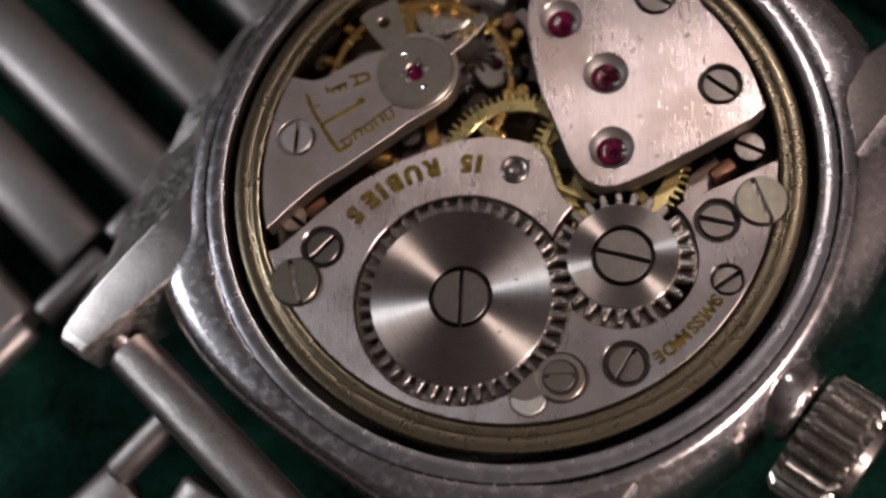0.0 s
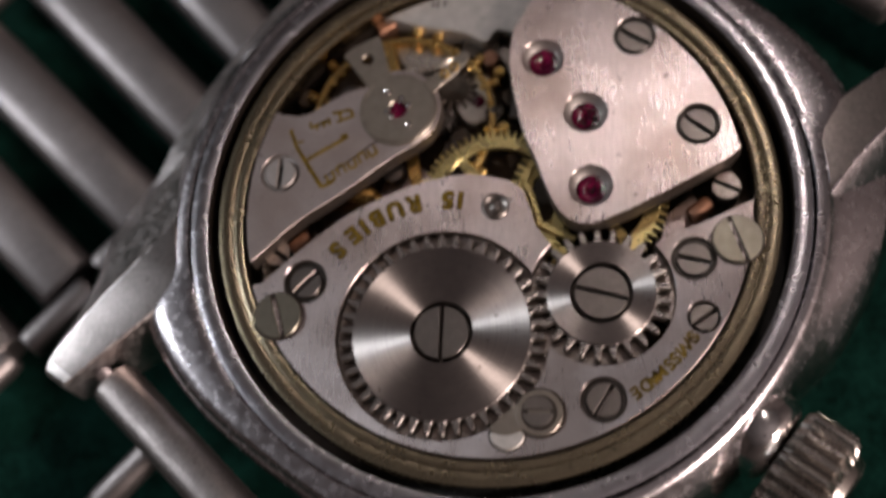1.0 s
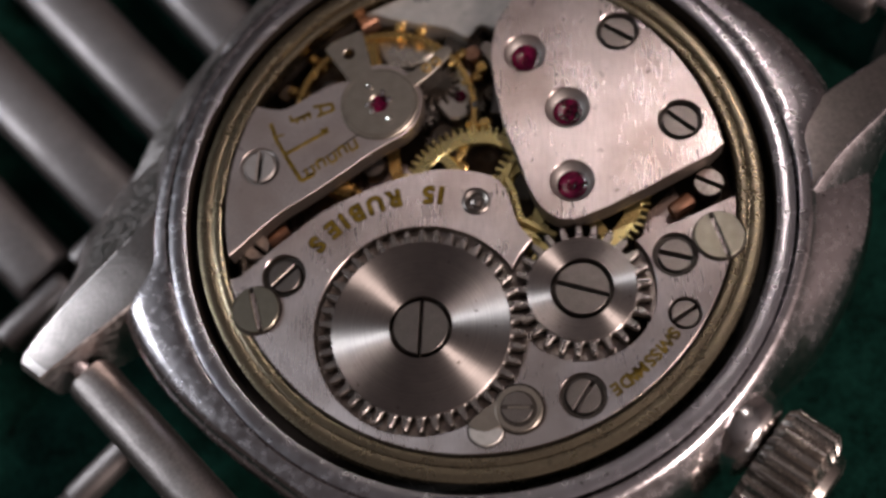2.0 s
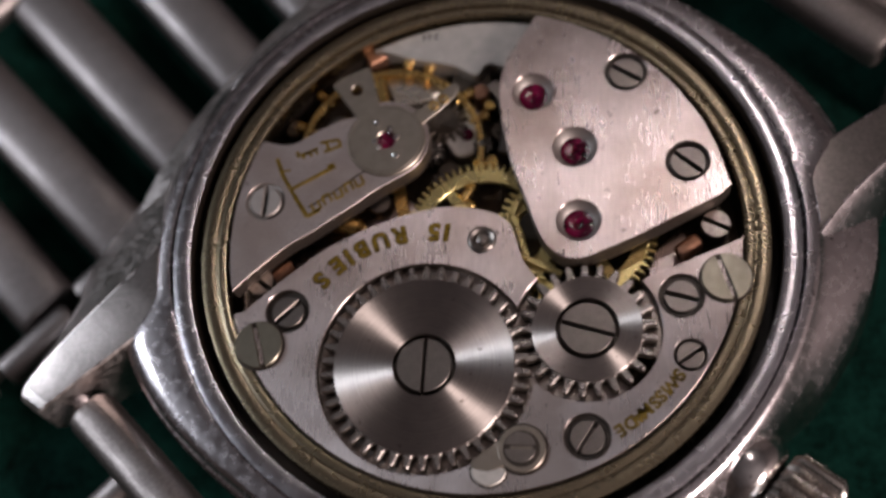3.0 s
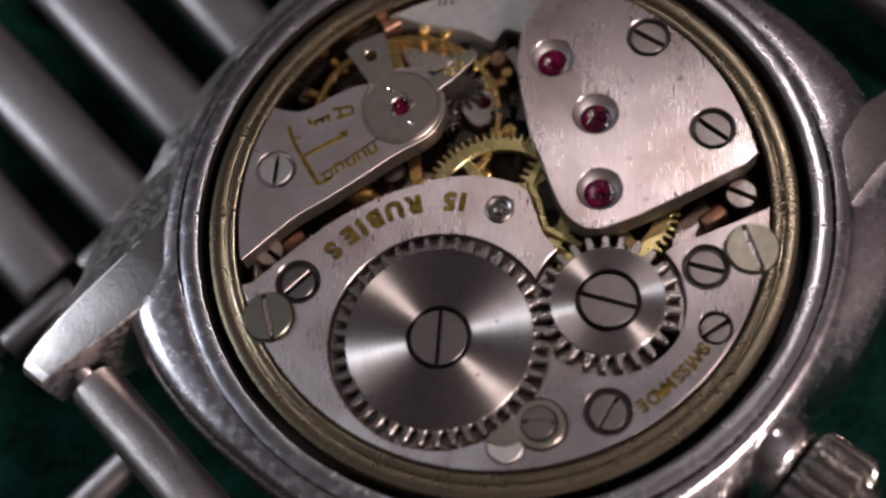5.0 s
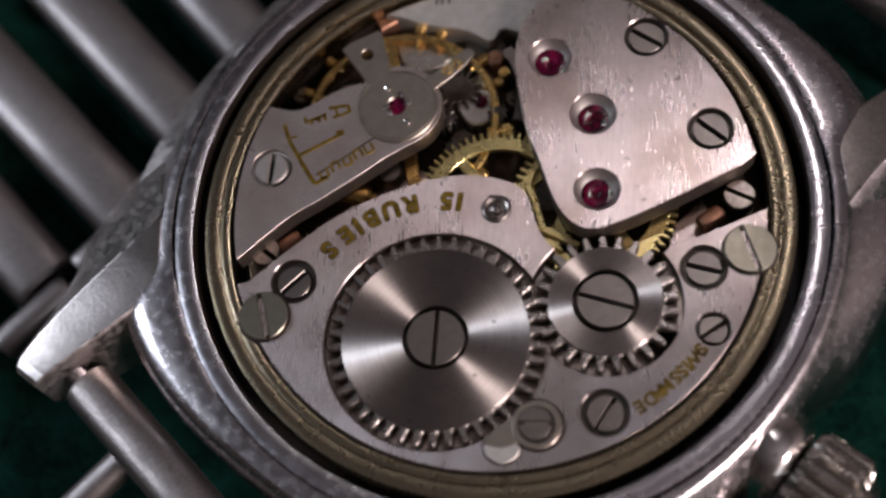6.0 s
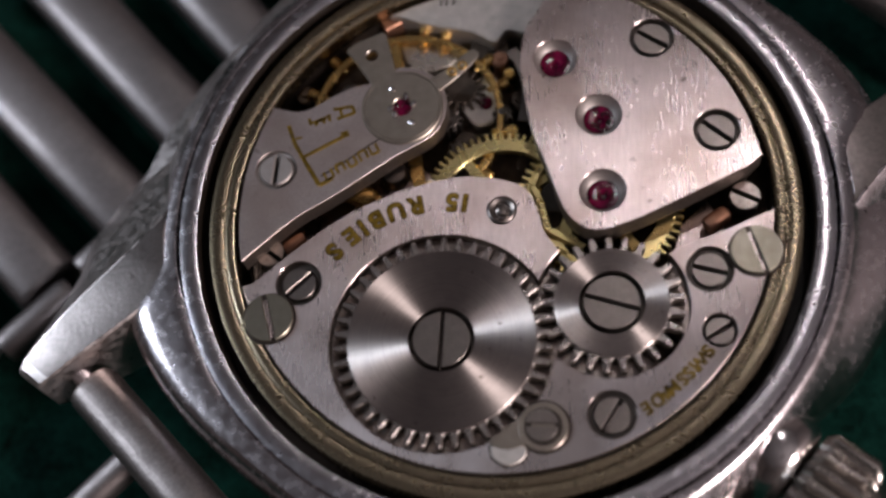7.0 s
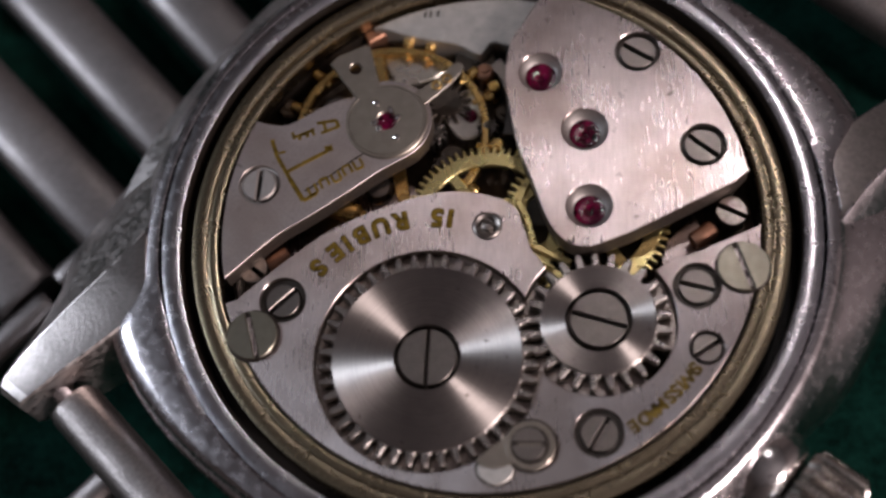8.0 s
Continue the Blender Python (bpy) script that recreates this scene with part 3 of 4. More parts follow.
def build_bracelet():
    br = thing("bracelet", *uv(-24, 0, -TOP), "brushed steel bar-link bracelet folded beside the watch", "bracelet")
    for u0, v0, u1, v1, half in ((-10.9, -16.85, 9.3, -20.1, 1.22), (-9.3, 21.9, 9.6, 20.0, 1.22)):
        bm = oval_bar(bmesh.new(), uv(u0, v0, -2.6), uv(u1, v1, -2.6), half, 1.2, n=28, power=2.8)
        tube = part("end_link", bm, END_LINK, br, "tubular end link between the lugs")
        bm = oval_bar(bmesh.new(), uv(u0 - 1.0, v0 + 0.1, -2.4), uv(u1 + 1.0, v1, -2.4), 0.5, 0.5)
        part("spring_bar", bm, CASE, tube)
    # the half that leaves the lower lugs: two connectors and the start of a link
    for p0, p1, w in (((-17.6, -9.5, -5.2), (-20.7, -11.95, -6.2), 0.75), ((-15.6, -13.0, -5.0), (-19.0, -17.6, -6.8), 1.3), ((-20.3, -12.3, -6.9), (-24.5, -15.6, -7.6), 1.5)):
        part("connector", oval_bar(bmesh.new(), p0, p1, w, 0.8), BRACELET, br)
    # the half that leaves the upper lugs, falling away to the cloth; mostly unseen, added to shade the gap
    for k, (v, z) in enumerate(((23.9, -3.0), (29.2, -5.2), (34.6, -7.4))):
        bm = oval_bar(bmesh.new(), uv(-8.6, v + 0.3, z), uv(8.6, v - 0.4, z), 1.85, 1.15, n=28, power=3.2)
        link = part("link", bm, BRACELET, br)
        # tall side plates, unseen, added to block the low lamp
        for u in (-10.6, 10.9):
            deep = (TOP + z + 1.2) / 2
            part("connector", oval_bar(bmesh.new(), uv(u, v - 3.9, 1.4 + z - deep), uv(u, v + 1.2, 1.0 + z - deep), 0.75, deep, power=6), BRACELET, link)
    # links of the folded part, fanned a little
    ang = radians(-46.5)
    d = Vector((math.cos(ang), math.sin(ang)))
    e = Vector((-d.y, d.x))
    o = d * -17.0 + e * -11.6
    pitch = 5.45
    zc = -7.6
    for i in range(-3, 9):
        fan = radians(-46.5 - 2.0 * min(max(i, 0), 3))
        dl = Vector((math.cos(fan), math.sin(fan)))
        q = o + e * (pitch * i) + d * (0.25 * math.sin(i * 2.1))
        far = q - dl * 16
        reach = 0.9 if i < 2 else 0.0  # the first links reach up to their connectors
        q = q + dl * reach
        bm = oval_bar(bmesh.new(), (*far, zc), (*q, zc), 1.85, 1.2, n=28, power=3.2)
        link = part("link", bm, BRACELET, br)
        for end, out in ((q, 1.45 - reach), (far, -0.9)):
            p0, p1 = end + e * 1.65 + d * out, end + e * (pitch + 0.75) + d * out
            part("connector", oval_bar(bmesh.new(), (*p0, zc + 0.25), (*p1, zc + 0.25), 0.8, 0.85, ends=0.5), BRACELET, link)
    return br


build_bracelet()

# ---- the movement ----
RX, RY = -2.52, -6.04   # ratchet wheel
CX, CY = 4.75, -4.66    # crown wheel
BX, BY = -4.30, 5.20    # balance


def meet(c0, r0, c1, r1):
    """Where two circles cross."""
    c0, c1 = Vector(c0), Vector(c1)
    d = (c1 - c0).length
    a = (r0 * r0 - r1 * r1 + d * d) / (2 * d)
    h = math.sqrt(r0 * r0 - a * a)
    u = (c1 - c0) / d
    p = c0 + u * a
    return p + Vector((-u.y, u.x)) * h, p - Vector((-u.y, u.x)) * h


def ang(c, p):
    return math.degrees(math.atan2(p[1] - c[1], p[0] - c[0]))


EDGE = [(-10.95, -3.05), (-9.07, -1.5), (-6.99, -0.04), (-4.35, 1.1), (-1.7, 1.66), (0.3, 1.36), (1.3, 0.8), (1.7, -0.1), (1.95, -1.1), (2.5, -2.0)]


def build_movement():
    mv = thing("watch_movement", 0, 0, -3.2, "nickel-plated hand-wound watch movement, stopped, set in the open case", "watch movement")
    # main plate
    bm = bmesh.new()
    lathe(bm, [(11.9, -0.9), (11.9, -2.6), (0, -2.6)], n=128)
    part("main_plate", bm, DARK, mv, "dark main plate")

    # barrel bridge
    up, low = meet((RX, RY), 4.9, (CX, CY), 3.3)
    loop = circle(0, 0, 11.85, 110, -2.4, -164.5) + spline(EDGE, 6)
    a0, a1 = ang((CX, CY), EDGE[-1]), ang((CX, CY), up)
    loop += circle(CX, CY, 3.3, 8, a0, a1)
    a0, a1 = ang((RX, RY), up), ang((RX, RY), low)
    loop += circle(RX, RY, 4.9, 90, a0, a1 + 360)
    a0, a1 = ang((CX, CY), low), ang((CX, CY), (7.43, -2.33))
    loop += circle(CX, CY, 3.3, 40, a0 if a0 < a1 else a0 - 360, a1)
    loop += [(7.6, -2.25), (10.35, -1.22), (11.83, -0.62)]
    sinks = [(8.95, -3.27, 1.03), (4.55, -9.49, 1.03), (9.16, -6.01, 0.74), (-8.87, -3.15, 1.03), (0.12, -0.09, 0.66)]
    bm = slab(bmesh.new(), loop, 0, -1.2, 0.03, [circle(x, y, r, 40) for x, y, r in sinks])
    bridge = part("barrel_bridge", bm, NICKEL, mv, "satin nickel barrel bridge with gold-filled lettering")
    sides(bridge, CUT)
    # its lower step, the floor of the sunk wheels
    loop = circle(0, 0, 11.8, 80, -2.4, -164.5) + spline(EDGE[:-1], 4) + [(2.2, -2.6), (3.4, -4.2), (6.0, -4.2), (7.5, -2.4), (10.35, -1.3)]
    bm = slab(bmesh.new(), loop, -0.62, -1.8, 0.03, [circle(CX + 2.75 * math.cos(radians(AX)), CY + 2.75 * math.sin(radians(AX)), 0.85, 24)])
    part("recess_floor", bm, FLOOR, bridge)
    for x, y, r, hr, a in ((8.95, -3.27, 1.03, 0.74, -17), (4.55, -9.49, 1.03, 0.76, 57), (9.16, -6.01, 0.74, 0.60, 32), (-8.87, -3.15, 1.03, 0.74, 42)):
        screw(bridge, x, y, -0.08, hr, a, 0.4, 0.1)
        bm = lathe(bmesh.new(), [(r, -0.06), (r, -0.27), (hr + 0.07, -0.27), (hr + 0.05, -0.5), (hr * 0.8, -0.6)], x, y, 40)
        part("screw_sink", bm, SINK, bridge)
    for x, y, a in ((10.94, -2.54, -73), (-10.11, -4.76, -76)):
        screw(mv, x, y, 0.22, 1.1, a, 0.3, 0.1, 0.04, SCREW)
        # dark disc added round the head as the shade of its gap
        bm = lathe(bmesh.new(), [(1.19, -0.02), (1.19, 0.012), (0.9, 0.012)], x, y, 40)
        part("gap_shade_disc", bm, SLOT, mv)
    bm = lathe(bmesh.new(), [(0.64, -0.3), (0.64, 0.03), (0.56, 0.08), (0.42, 0.0), (0.36, -0.12), (0.26, -0.12), (0.22, 0.06), (0.1, 0.12), (0, 0.12)], 0.12, -0.09, 36)
    part("stud", bm, STEEL, bridge, "bright steel stud")

    # ratchet wheel: a turned face, a chamfer and a ring of short teeth
    bm = lathe(bmesh.new(), [(4.06, -0.1), (4.06, 0.2), (4.03, 0.225), (4.0, 0.2252), (1.5, 0.2298), (1.44, 0.23), (1.44, 0.0)], RX, RY, 128)
    wheel = centred("ratchet_wheel", bm, TURNED, mv, RX, RY, "turned steel ratchet wheel with fine teeth")
    bm = slab(bmesh.new(), tooth_loop(RX, RY, 42, 4.12, 4.72, 3.0), 0.13, -0.34, 0.05, [circle(RX, RY, 3.9, 84)])
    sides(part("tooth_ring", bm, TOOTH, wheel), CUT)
    bm = lathe(bmesh.new(), [(1.45, 0.23), (1.45, -0.45), (1.0, -0.45)], RX, RY, 64)
    part("screw_sink", bm, SLOT, wheel)
    screw(wheel, RX, RY, 0.2, 1.23, 86, 0.4, 0.085)
    # crown wheel
    bm = lathe(bmesh.new(), [(2.44, -0.1), (2.44, 0.18), (2.41, 0.205), (2.38, 0.2052), (1.48, 0.2098), (1.42, 0.21), (1.42, 0.0)], CX, CY, 96)
    wheel = centred("crown_wheel", bm, TURNED, mv, CX, CY, "turned steel crown wheel")
    bm = slab(bmesh.new(), tooth_loop(CX, CY, 25, 2.48, 3.08, 4.0), 0.11, -0.34, 0.05, [circle(CX, CY, 2.3, 75)])
    sides(part("tooth_ring", bm, TOOTH, wheel), CUT)
    bm = lathe(bmesh.new(), [(1.43, 0.21), (1.43, -0.45), (1.0, -0.45)], CX, CY, 64)
    part("screw_sink", bm, SLOT, wheel)
    screw(wheel, CX, CY, 0.19, 1.2, -18, 0.4, 0.085)

    # click
    bm = lathe(bmesh.new(), [(1.04, 0.02), (1.04, 0.15), (1.01, 0.17), (0, 0.17)], 1.72, -9.95, 40)
    slab(bm, spline([(0.9, -9.4), (-0.2, -10.2), (-0.5, -10.6), (0.2, -10.9), (1.1, -10.6), (1.5, -10.0)], 4), 0.14, 0.02, 0.04)
    click = part("click", bm, REGULATOR, mv, "steel click that holds the ratchet wheel")
    screw(click, 1.66, -9.92, 0.27, 0.68, -3, 0.25, 0.085)
    # dark discs added as shade outlines round the screw and the click
    bm = lathe(bmesh.new(), [(0.8, 0.176), (0.5, 0.178)], 1.72, -9.97, 40)
    part("gap_shade_disc", bm, SLOT, click)
    bm = lathe(bmesh.new(), [(1.15, 0.004), (1.15, 0.018), (0.5, 0.018)], 1.72, -9.95, 40)
    part("gap_shade_disc", bm, SLOT, click)
    bm = slab(bmesh.new(), spline([(-0.5, -10.7), (-0.4, -11.2), (0.2, -11.55), (0.85, -11.3), (1.0, -10.8), (0.3, -10.6), (-0.5, -10.7)], 4), 0.11, -0.3, 0.06)
    spring = part("click_spring", bm, MATTE, mv)
    # dark underlay added as the shade outline of the spring
    bm = slab(bmesh.new(), offset(clean(spline([(-0.5, -10.7), (-0.4, -11.2), (0.2, -11.55), (0.85, -11.3), (1.0, -10.8), (0.3, -10.6), (-0.5, -10.7)], 4)), -0.07), 0.012, -0.05, 0.004)
    part("gap_shade_disc", bm, SLOT, spring)

    # train bridge
    left = [(2.93, 11.2), (1.95, 9.6), (1.35, 8.6), (1.1, 7.2), (1.15, 6.0), (1.54, 3.6), (2.15, 1.7), (2.74, -0.15), (3.2, -0.95), (3.75, -1.38), (4.35, -1.52), (5.0, -1.42), (6.2, -1.0)]
    loop = spline(left, 5) + [(8.02, -0.17), (10.85, 1.2), (11.42, 1.7)]
    loop += circle(0, 0, 11.6, 40, 8.6, 75.3)
    holes = [(2.69, 7.03, 0.98), (4.55, 4.04, 1.02), (4.58, 0.34, 1.0), (9.63, 2.99, 1.0), (7.08, 7.81, 1.0)]
    bm = slab(bmesh.new(), loop, 0.67, -0.6, 0.04, [circle(x, y, r, 44) for x, y, r in holes])
    train = part("train_bridge", bm, NICKEL, mv, "satin nickel train bridge with three ruby bearings")
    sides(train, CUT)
    for x, y, r in holes[:3]:
        bm = lathe(bmesh.new(), [(r, 0.64), (r * 0.985, 0.56), (0.78, 0.24), (0.74, 0.2), (0.71, 0.18), (0.69, 0.0)], x, y, 44)
        part("jewel_setting", bm, SETTING, train)
        bm = lathe(bmesh.new(), [(0.72, 0.08), (0.69, 0.16), (0.5, 0.19), (0.28, 0.16), (0.19, 0.08), (0.13, -0.05), (0, -0.05)], x, y, 36)
        part("ruby_bearing", bm, RUBY, train, "dark red ruby bearing")
    for (x, y, r), a in zip(holes[3:], (-42, -35)):
        screw(train, x, y, 0.56, 0.78, a, 0.4, 0.1)
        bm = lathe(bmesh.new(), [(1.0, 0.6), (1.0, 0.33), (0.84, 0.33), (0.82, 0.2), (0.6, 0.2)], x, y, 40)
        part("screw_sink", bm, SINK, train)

    # wheels of the train under the bridges
    for name, x, y, z, n, root, tip, ri in (("centre_wheel", 0.1, 0.45, -0.75, 64, 3.4, 3.72, 2.75), ("third_wheel", 4.4, 0.45, -1.0, 60, 3.4, 3.75, 2.7)):
        bm = slab(bmesh.new(), gear_loop(x, y, n, root, tip), z, z - 0.3, 0.03, [circle(x, y, ri, 60)], True)
        w = part(name, bm, BRASS, mv, "toothed brass wheel")
        for k in range(4):
            a = radians(35 + 90 * k)
            bm = slab(bmesh.new(), bar_loop(x, y, x + ri * 1.03 * math.cos(a), y + ri * 1.03 * math.sin(a), 0.5), z - 0.02, z - 0.28, 0.03)
            part("spoke", bm, BRASS, w)
        bm = lathe(bmesh.new(), [(0, z + 0.1), (0.5, z + 0.1), (0.6, z), (0.6, z - 0.6)], x, y, 24)
        part("hub", bm, BRASS, w)

    # plates and small pieces seen in the openings
    loop = circle(0, 0, 11.75, 24, 76, 116) + spline([(-4.7, 10.5), (-3.1, 9.9), (-1.2, 9.4), (-0.14, 8.8), (0.5, 9.4), (1.6, 9.0)], 5)
    part("dial_side_plate", slab(bmesh.new(), loop, -0.5, -2.5, 0.05), MATTE, mv)
    loop = spline([(-1.6, 7.3), (-0.2, 7.5), (0.1, 5.7), (-0.5, 5.0), (-1.3, 5.1), (-2.0, 6.4), (-1.6, 7.3)], 5)
    pallet = part("pallet_cock", slab(bmesh.new(), loop, -1.5, -2.5, 0.08), MATTE, mv, "small bright cock with a ruby bearing")
    bm = lathe(bmesh.new(), [(0.34, -1.52), (0.3, -1.44), (0.1, -1.47), (0, -1.5)], -0.66, 6.1, 28)
    part("ruby_bearing", bm, RUBY, pallet, "dark red ruby bearing")
    loop = spline([(-4.8, 9.7), (-3.0, 9.5), (-1.6, 9.0), (-2.4, 8.2), (-4.1, 8.0), (-4.8, 9.7)], 4)
    part("lower_cock", slab(bmesh.new(), loop, -1.45, -2.5, 0.03), CREAM, mv)
    bm = lathe(bmesh.new(), [(0.95, -2.5), (0.95, -1.4), (0.85, -1.3), (0.3, -1.3), (0.3, -1.2), (0, -1.2)], -0.4, 9.0, 32)
    part("post", bm, DARK, mv)
    loop = circle(0, 0, 11.6, 10, 186, 196) + spline([(-9.6, -2.0), (-7.2, 0.0), (-4.2, 1.6), (-3.0, 2.4), (-4.6, 3.0), (-7.6, 1.5), (-9.6, 0.2)], 4)
    part("under_plate", slab(bmesh.new(), loop, -1.7, -2.5, 0.06), NICKEL, mv)
    loop = [(7.3, -2.6), (7.9, -0.6), (9.2, 0.6), (10.2, -1.6)]
    part("under_plate", slab(bmesh.new(), loop, -1.5, -2.5, 0.06), NICKEL, mv)
    screw(mv, -10.36, -1.46, -0.42, 0.64, -40, 0.6, 0.1, mat=FLOOR)
    screw(mv, 10.74, 0.3, -0.48, 0.66, -28, 0.6, 0.1, mat=FLOOR)
    for x, y, z, r in ((-9.36, -0.9, -0.66, 0.42), (9.47, -0.62, -0.66, 0.42)):
        bm = turn(bmesh.new(), [(0, -0.55), (r * 0.85, -0.55), (r, -0.4), (r, 0.4), (r * 0.85, 0.55), (0, 0.55)], Matrix.Translation((x, y, z - 0.3)) @ Matrix.Rotation(radians(35), 4, "Z") @ Matrix.Rotation(radians(90), 4, "Y"), 18)
        part("pin", bm, COPPER, mv, "copper-coloured pin")
    bm = turn(bmesh.new(), [(0, -0.8), (0.4, -0.8), (0.5, -0.6), (0.5, 0.6), (0.3, 0.8), (0, 0.8)], Matrix.Translation((-6.4, 1.4, -1.1)) @ Matrix.Rotation(radians(-20), 4, "Z") @ Matrix.Rotation(radians(90), 4, "Y"), 18)
    part("pin", bm, GILT, mv)
    bm = lathe(bmesh.new(), [(0.62, -2.2), (0.62, -1.2), (0.5, -1.0), (0.2, -0.95), (0, -0.95)], -4.9, 2.5, 24)
    part("post", bm, STEEL, mv)
    # a brass lever between the two bridges
    bm = bmesh.new()
    bends = [(1.95, 2.3), (1.47, 1.24), (1.82, 0.45), (2.12, -0.9), (3.7, -1.8)]
    for i, (p, q) in enumerate(zip(bends, bends[1:])):
        slab(bm, bar_loop(*p, *q, 0.3), -0.45 - 0.012 * i, -0.8, 0.04)
    part("lever", bm, BRASS, mv, "thin bent brass lever")

    loop = gear_loop(-1.75, 6.75, 15, 0.75, 1.15, 8, 0.4, 0.2)
    part("escape_wheel", slab(bmesh.new(), loop, -1.25, -1.4, 0.02), DARK, mv, "small dark steel escape wheel")
    for x, y, z, r, mat in ((0.05, 8.2, -1.0, 0.42, COPPER), (0.45, 7.5, -1.2, 0.3, GILT), (0.55, 4.3, -0.9, 0.36, GILT), (-9.3, 7.0, -1.3, 0.5, DARK), (-7.0, 6.9, -1.5, 0.7, STEEL), (0.9, 6.2, -1.5, 0.5, DARK), (-1.6, 4.2, -1.6, 0.6, DARK)):
        bm = lathe(bmesh.new(), [(r, -2.5), (r, z - 0.1), (r * 0.8, z), (r * 0.4, z), (r * 0.35, z + 0.1), (0, z + 0.1)], x, y, 24)
        part("post", bm, mat, mv)
    for x, y, z, r, teeth in ((-2.35, 5.05, -0.95, 0.62, 10), (-1.9, 3.55, -1.1, 0.55, 8), (0.15, 5.35, -1.2, 0.5, 9)):
        bm = slab(bmesh.new(), gear_loop(x, y, teeth, r * 0.72, r, 9, 0.5, 0.3), z, z - 1.0, 0.03)
        lathe(bm, [(0.2, z), (0.2, z + 0.25), (0.1, z + 0.3), (0, z + 0.3)], x, y, 12)
        part("pinion", bm, SINK, mv, "dark steel pinion")
    bm = slab(bmesh.new(), spline([(0.2, 8.6), (0.9, 7.6), (1.0, 6.2), (0.8, 5.0)], 6) + spline([(1.3, 4.9), (1.5, 6.2), (1.4, 7.8), (0.8, 9.0)], 6), -1.3, -1.6, 0.05)
    part("spring", bm, STEEL, mv)

    # balance
    z = -1.0
    bm = lathe(bmesh.new(), [(4.53, z), (4.53, z - 0.5), (4.19, z - 0.5), (4.19, z), (4.24, z + 0.05), (4.48, z + 0.05)], BX, BY, 96, True)
    bal = part("balance_wheel", bm, GILT, mv, "gilt balance wheel with rim screws")
    bm = slab(bmesh.new(), bar_loop(BX - 4.2 * math.cos(radians(100)), BY - 4.2 * math.sin(radians(100)), BX + 4.2 * math.cos(radians(100)), BY + 4.2 * math.sin(radians(100)), 0.6), z - 0.05, z - 0.3, 0.04)
    part("arm", bm, GILT, bal)
    for a in (81, 68, 38, 20.6, -11, 137, 160, 183, 206, 229, 252, 275, 298, 321):
        m = Matrix.Translation((BX, BY, z - 0.16)) @ Matrix.Rotation(radians(a), 4, "Z") @ Matrix.Rotation(radians(90), 4, "Y")
        bm = turn(bmesh.new(), [(0, 4.0), (0.13, 4.02), (0.14, 4.5), (0.15, 4.58), (0.27, 4.6), (0.28, 5.0), (0.22, 5.08), (0, 5.08)], m, 16)
        part("rim_screw", bm, GILT, bal)

    # balance cock
    low_edge = [(-11.35, -2.2), (-9.2, -0.36), (-7.7, 0.55), (-5.99, 1.64), (-4.7, 2.5), (-3.5, 3.15)]
    up_edge = [(-6.0, 6.35), (-7.2, 5.95), (-8.6, 5.2), (-9.3, 5.1), (-10.4, 5.4)]
    hub = circle(-4.3, 5.05, 2.05, 30, -62, 145)
    loop = spline(low_edge, 5) + hub + spline(up_edge, 5) + circle(0, 0, 11.6, 20, 152.5, 190.6)
    bm = slab(bmesh.new(), loop, 0.55, -0.5, 0.016, [circle(-10.02, 2.18, 0.95, 36)])
    cock = part("balance_cock", bm, COCK, mv, "satin nickel balance cock with gold-filled scale")
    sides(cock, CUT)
    screw(cock, -10.02, 2.18, 0.60, 0.78, 85, 0.35, 0.09, 0.07, SETTING)
    bm = lathe(bmesh.new(), [(0.95, 0.5), (0.93, 0.38), (0.5, 0.3)], -10.02, 2.18, 36)
    part("screw_sink", bm, SETTING, cock)
    # regulator
    bm = lathe(bmesh.new(), [(1.88, 0.5), (1.88, 0.6), (1.82, 0.66), (1.74, 0.66), (1.71, 0.62), (1.68, 0.66), (0.5, 0.66), (0.44, 0.6), (0.44, 0.4)], -4.3, 5.0, 64)
    slab(bm, [(-5.55, 6.0), (-6.95, 8.1), (-6.6, 8.45), (-5.3, 9.0), (-5.1, 8.9), (-4.55, 6.6)], 0.655, 0.5, 0.04, [circle(-5.75, 7.75, 0.28, 20)])
    slab(bm, spline([(-3.1, 6.35), (-2.2, 6.9), (-1.3, 7.7), (-0.95, 7.75), (-0.82, 7.4), (-1.6, 6.55), (-2.4, 5.9), (-2.8, 5.6)], 4), 0.62, 0.45, 0.012)
    reg = part("regulator", bm, REGULATOR, cock, "steel regulator index")
    for x, y in ((-2.02, 6.68), (-1.55, 6.98)):
        bm = lathe(bmesh.new(), [(0.1, 0.6), (0.12, 0.67), (0.19, 0.7), (0.25, 0.66), (0.26, 0.6)], x, y, 18)
        part("regulator_pin", bm, OLD_GILT, reg)
    bm = lathe(bmesh.new(), [(0.46, 0.555), (0.4, 0.59), (0.3, 0.6), (0.13, 0.58), (0.09, 0.56), (0, 0.56)], -4.3, 5.0, 32)
    part("ruby_bearing", bm, RUBY, cock, "dark red ruby bearing")
    for a in (118, 70, 10, 190, 232, -62):
        r = 0.52 if a not in (118, -62) else 1.0
        bm = turn(bmesh.new(), [(0, -0.2), (0.11, -0.15), (0.155, 0), (0.11, 0.15), (0, 0.2)], Matrix.Translation((-4.3 + r * math.cos(radians(a)), 5.0 + r * math.sin(radians(a)), 0.67)) @ Matrix.Rotation(radians(a + 35), 4, "Z") @ Matrix.Rotation(radians(90), 4, "Y"), 12)
        part("spring_clip", bm, POLISHED, reg)
    return mv, bridge, cock


mv, barrel_bridge, balance_cock = build_movement()


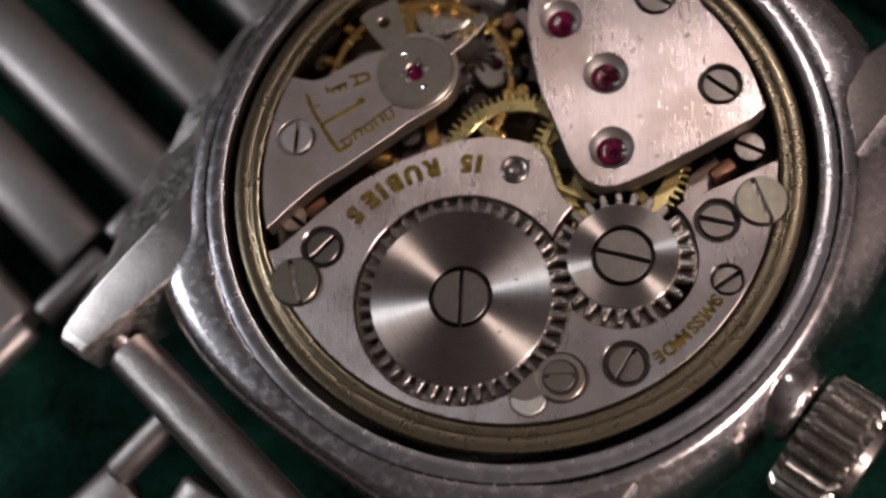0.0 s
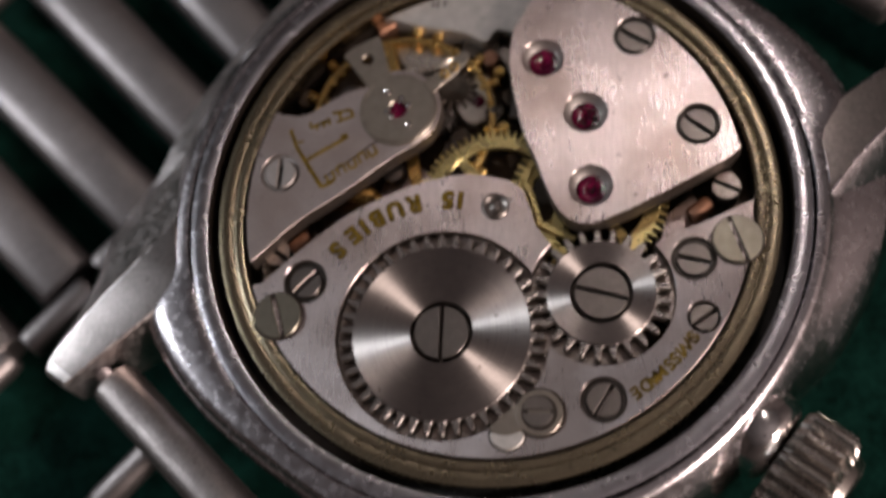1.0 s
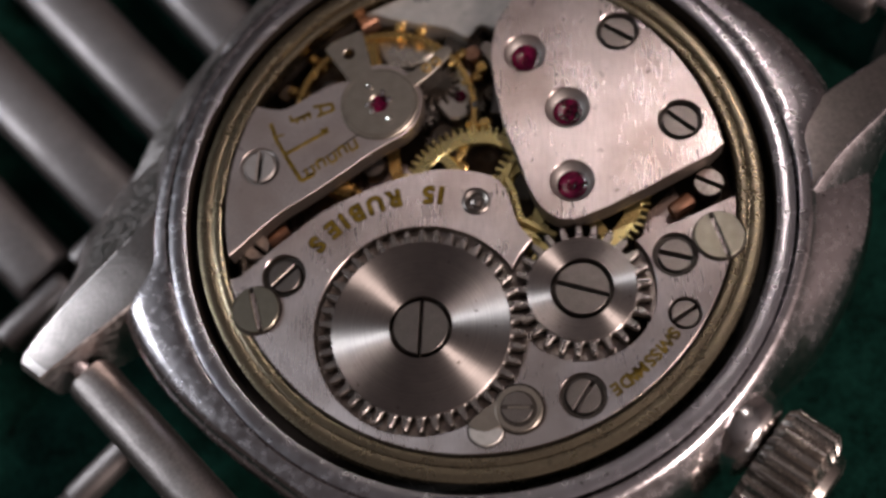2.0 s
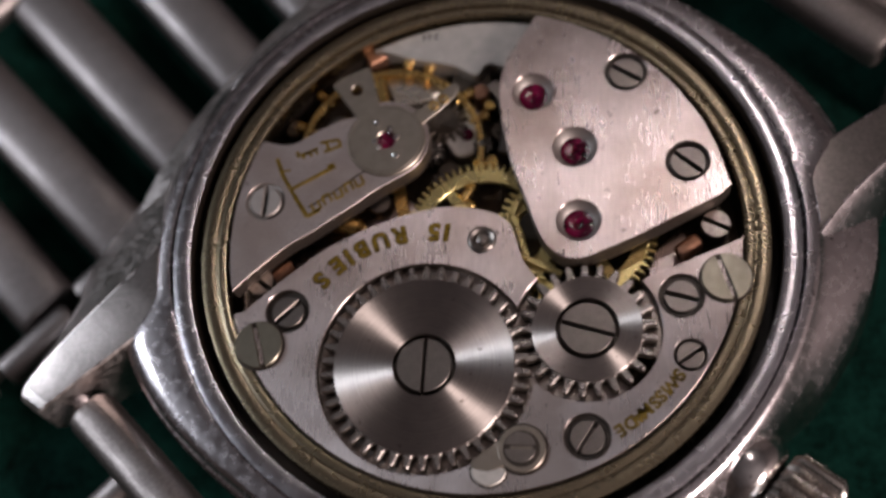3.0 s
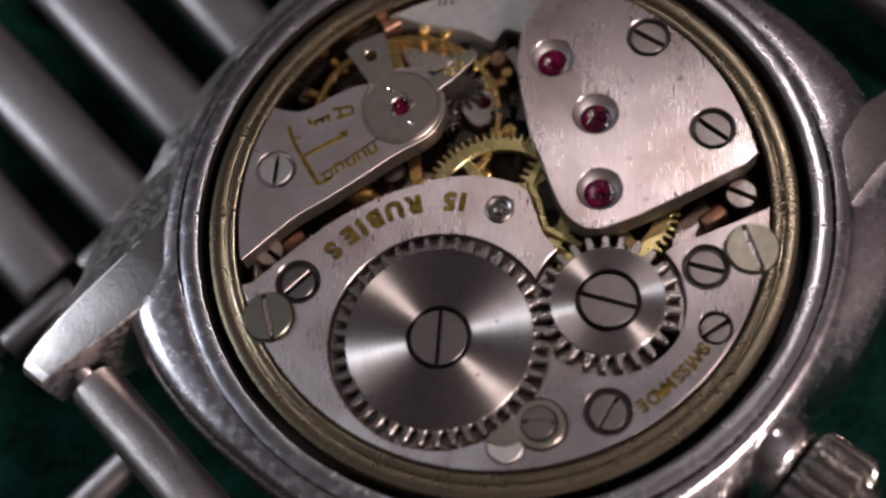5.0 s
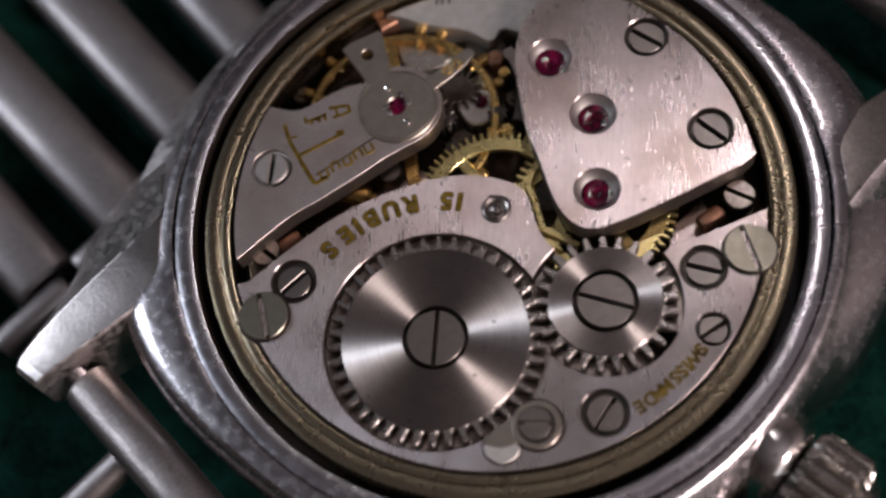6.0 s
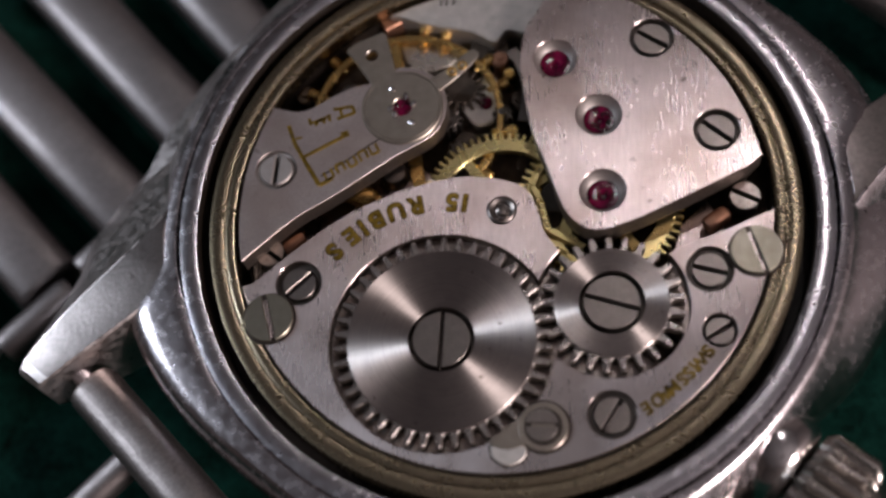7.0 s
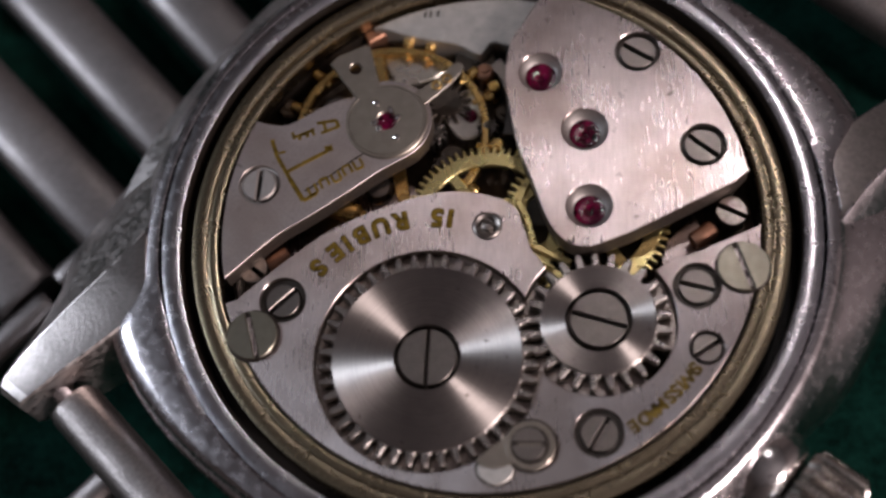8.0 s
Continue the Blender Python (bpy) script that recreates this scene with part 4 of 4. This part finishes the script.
# ---- lettering ----
def letter(ch, x, y, z, size, turn_deg, mat, parent, name="letter"):
    cu = bpy.data.curves.new("glyph", "FONT")
    cu.body, cu.size, cu.align_x, cu.align_y = ch, size * 1.4, "CENTER", "CENTER"
    cu.extrude, cu.offset = 0.012, 0.030 * size
    tmp = new("glyph", cu)
    bpy.context.view_layer.update()
    me = bpy.data.meshes.new_from_object(tmp.evaluated_get(bpy.context.evaluated_depsgraph_get()))
    bpy.data.objects.remove(tmp)
    bpy.data.curves.remove(cu)
    # the strokes are widened by laying the glyph several times, a dark edge below the gold painted as the engraving's
    # shadow
    bm = bmesh.new()
    cuts = []
    for k, d in enumerate((0.07, 0.03) if size > 0.6 else (0.04, 0.0)):
        for i, (sx, sy) in enumerate(((0, 0), (1, 0), (-1, 0), (0, 1), (0, -1), (0.7, 0.7), (-0.7, 0.7), (0.7, -0.7), (-0.7, -0.7))):
            me.transform(Matrix.Translation((sx * d * size, sy * d * size, 0.006 * k + 0.0004 * i)))
            bm.from_mesh(me)
            me.transform(Matrix.Translation((-sx * d * size, -sy * d * size, -0.006 * k - 0.0004 * i)))
        cuts.append(len(bm.faces))
    bpy.data.meshes.remove(me)
    for i, face in enumerate(bm.faces):
        face.material_index = 0 if i >= cuts[0] else 1
    bm.transform(Matrix.Translation((x, y, z)) @ Matrix.Rotation(radians(turn_deg), 4, "Z"))
    ob = part(name, bm, mat, parent)
    ob.data.materials.append(DARK)
    return ob


for ch, a in zip("15RUBIES", (81.0, 86.2, 100.4, 108.8, 116.9, 123.3, 128.9, 138.0)):
    letter(ch, RX + 6.5 * math.cos(radians(a)), RY + 6.5 * math.sin(radians(a)), 0.004, 0.80, a + 90, GOLD, barrel_bridge)
for ch, a in zip("SWISSMADE", (-38.7, -41.2, -43.5, -45.2, -47.2, -50.1, -52.2, -54.4, -57.2)):
    letter(ch, 11.0 * math.cos(radians(a)), 11.0 * math.sin(radians(a)), 0.004, 0.55, a - 90, BRONZE, barrel_bridge)


part("score_line", slab(bmesh.new(), ribbon(spline([(-7.95, 1.75), (-6.9, 2.4), (-5.9, 3.1), (-5.2, 3.55)], 4), 0.09), 0.556, 0.5, 0.004), DARK, balance_cock)
# gold-filled scale and unreadable marks on the balance cock, as plain bars
GZ = 0.562
for x0, y0, x1, y1, w in ((-9.55, 4.4, -9.25, 3.5, 0.16), (-9.25, 3.5, -8.65, 2.4, 0.16), (-8.65, 2.4, -8.0, 1.3, 0.18), (-8.0, 1.3, -7.4, 1.62, 0.16), (-8.85, 2.72, -6.95, 3.7, 0.15), (-7.1, 3.75, -6.75, 3.85, 0.26),
                          (-9.2, 3.7, -8.9, 3.75, 0.1), (-8.55, 4.45, -7.6, 4.8, 0.12), (-8.3, 4.3, -8.2, 4.62, 0.12), (-7.9, 4.4, -7.95, 4.7, 0.12), (-7.5, 5.1, -6.6, 5.2, 0.14), (-7.3, 4.6, -6.55, 4.85, 0.13), (-6.6, 5.2, -6.5, 4.8, 0.14),
                          (-8.62, 4.72, -8.5, 4.35, 0.11), (-7.75, 4.85, -7.62, 4.5, 0.11), (-7.2, 5.15, -7.08, 4.72, 0.12), (-8.15, 4.55, -7.85, 4.62, 0.1)):
    part("mark", slab(bmesh.new(), bar_loop(x0, y0, x1, y1, w * 1.2), GZ, 0.54, 0.01), GOLD, balance_cock)
for k, (bx, by) in enumerate(((-7.6, 1.82), (-7.08, 2.12), (-6.56, 2.4), (-6.06, 2.68), (-5.58, 2.96))):
    ax, ay, nx, ny = 0.155, 0.085, -0.1, 0.2  # along the row, and across it
    foot = 1 if k % 2 else -1
    for x0, y0, x1, y1 in ((bx - ax - nx, by - ay - ny, bx - ax + nx, by - ay + ny), (bx + ax - nx, by + ay - ny, bx + ax + nx, by + ay + ny),
                           (bx - ax + foot * nx, by - ay + foot * ny, bx + ax + foot * nx, by + ay + foot * ny)):
        part("mark", slab(bmesh.new(), bar_loop(x0, y0, x1, y1, 0.13), GZ, 0.54, 0.01), GOLD, balance_cock)
for x in (-2.65, -2.4, -2.05):
    part("mark", slab(bmesh.new(), bar_loop(x, 11.3, x - 0.05, 10.95, 0.12), -0.494, -0.52, 0.004), SLOT, mv)
part("block", slab(bmesh.new(), bar_loop(-5.55, 10.25, -4.75, 10.7, 0.6), -0.9, -2.4, 0.08), COPPER, mv, "brown copper-coloured block")
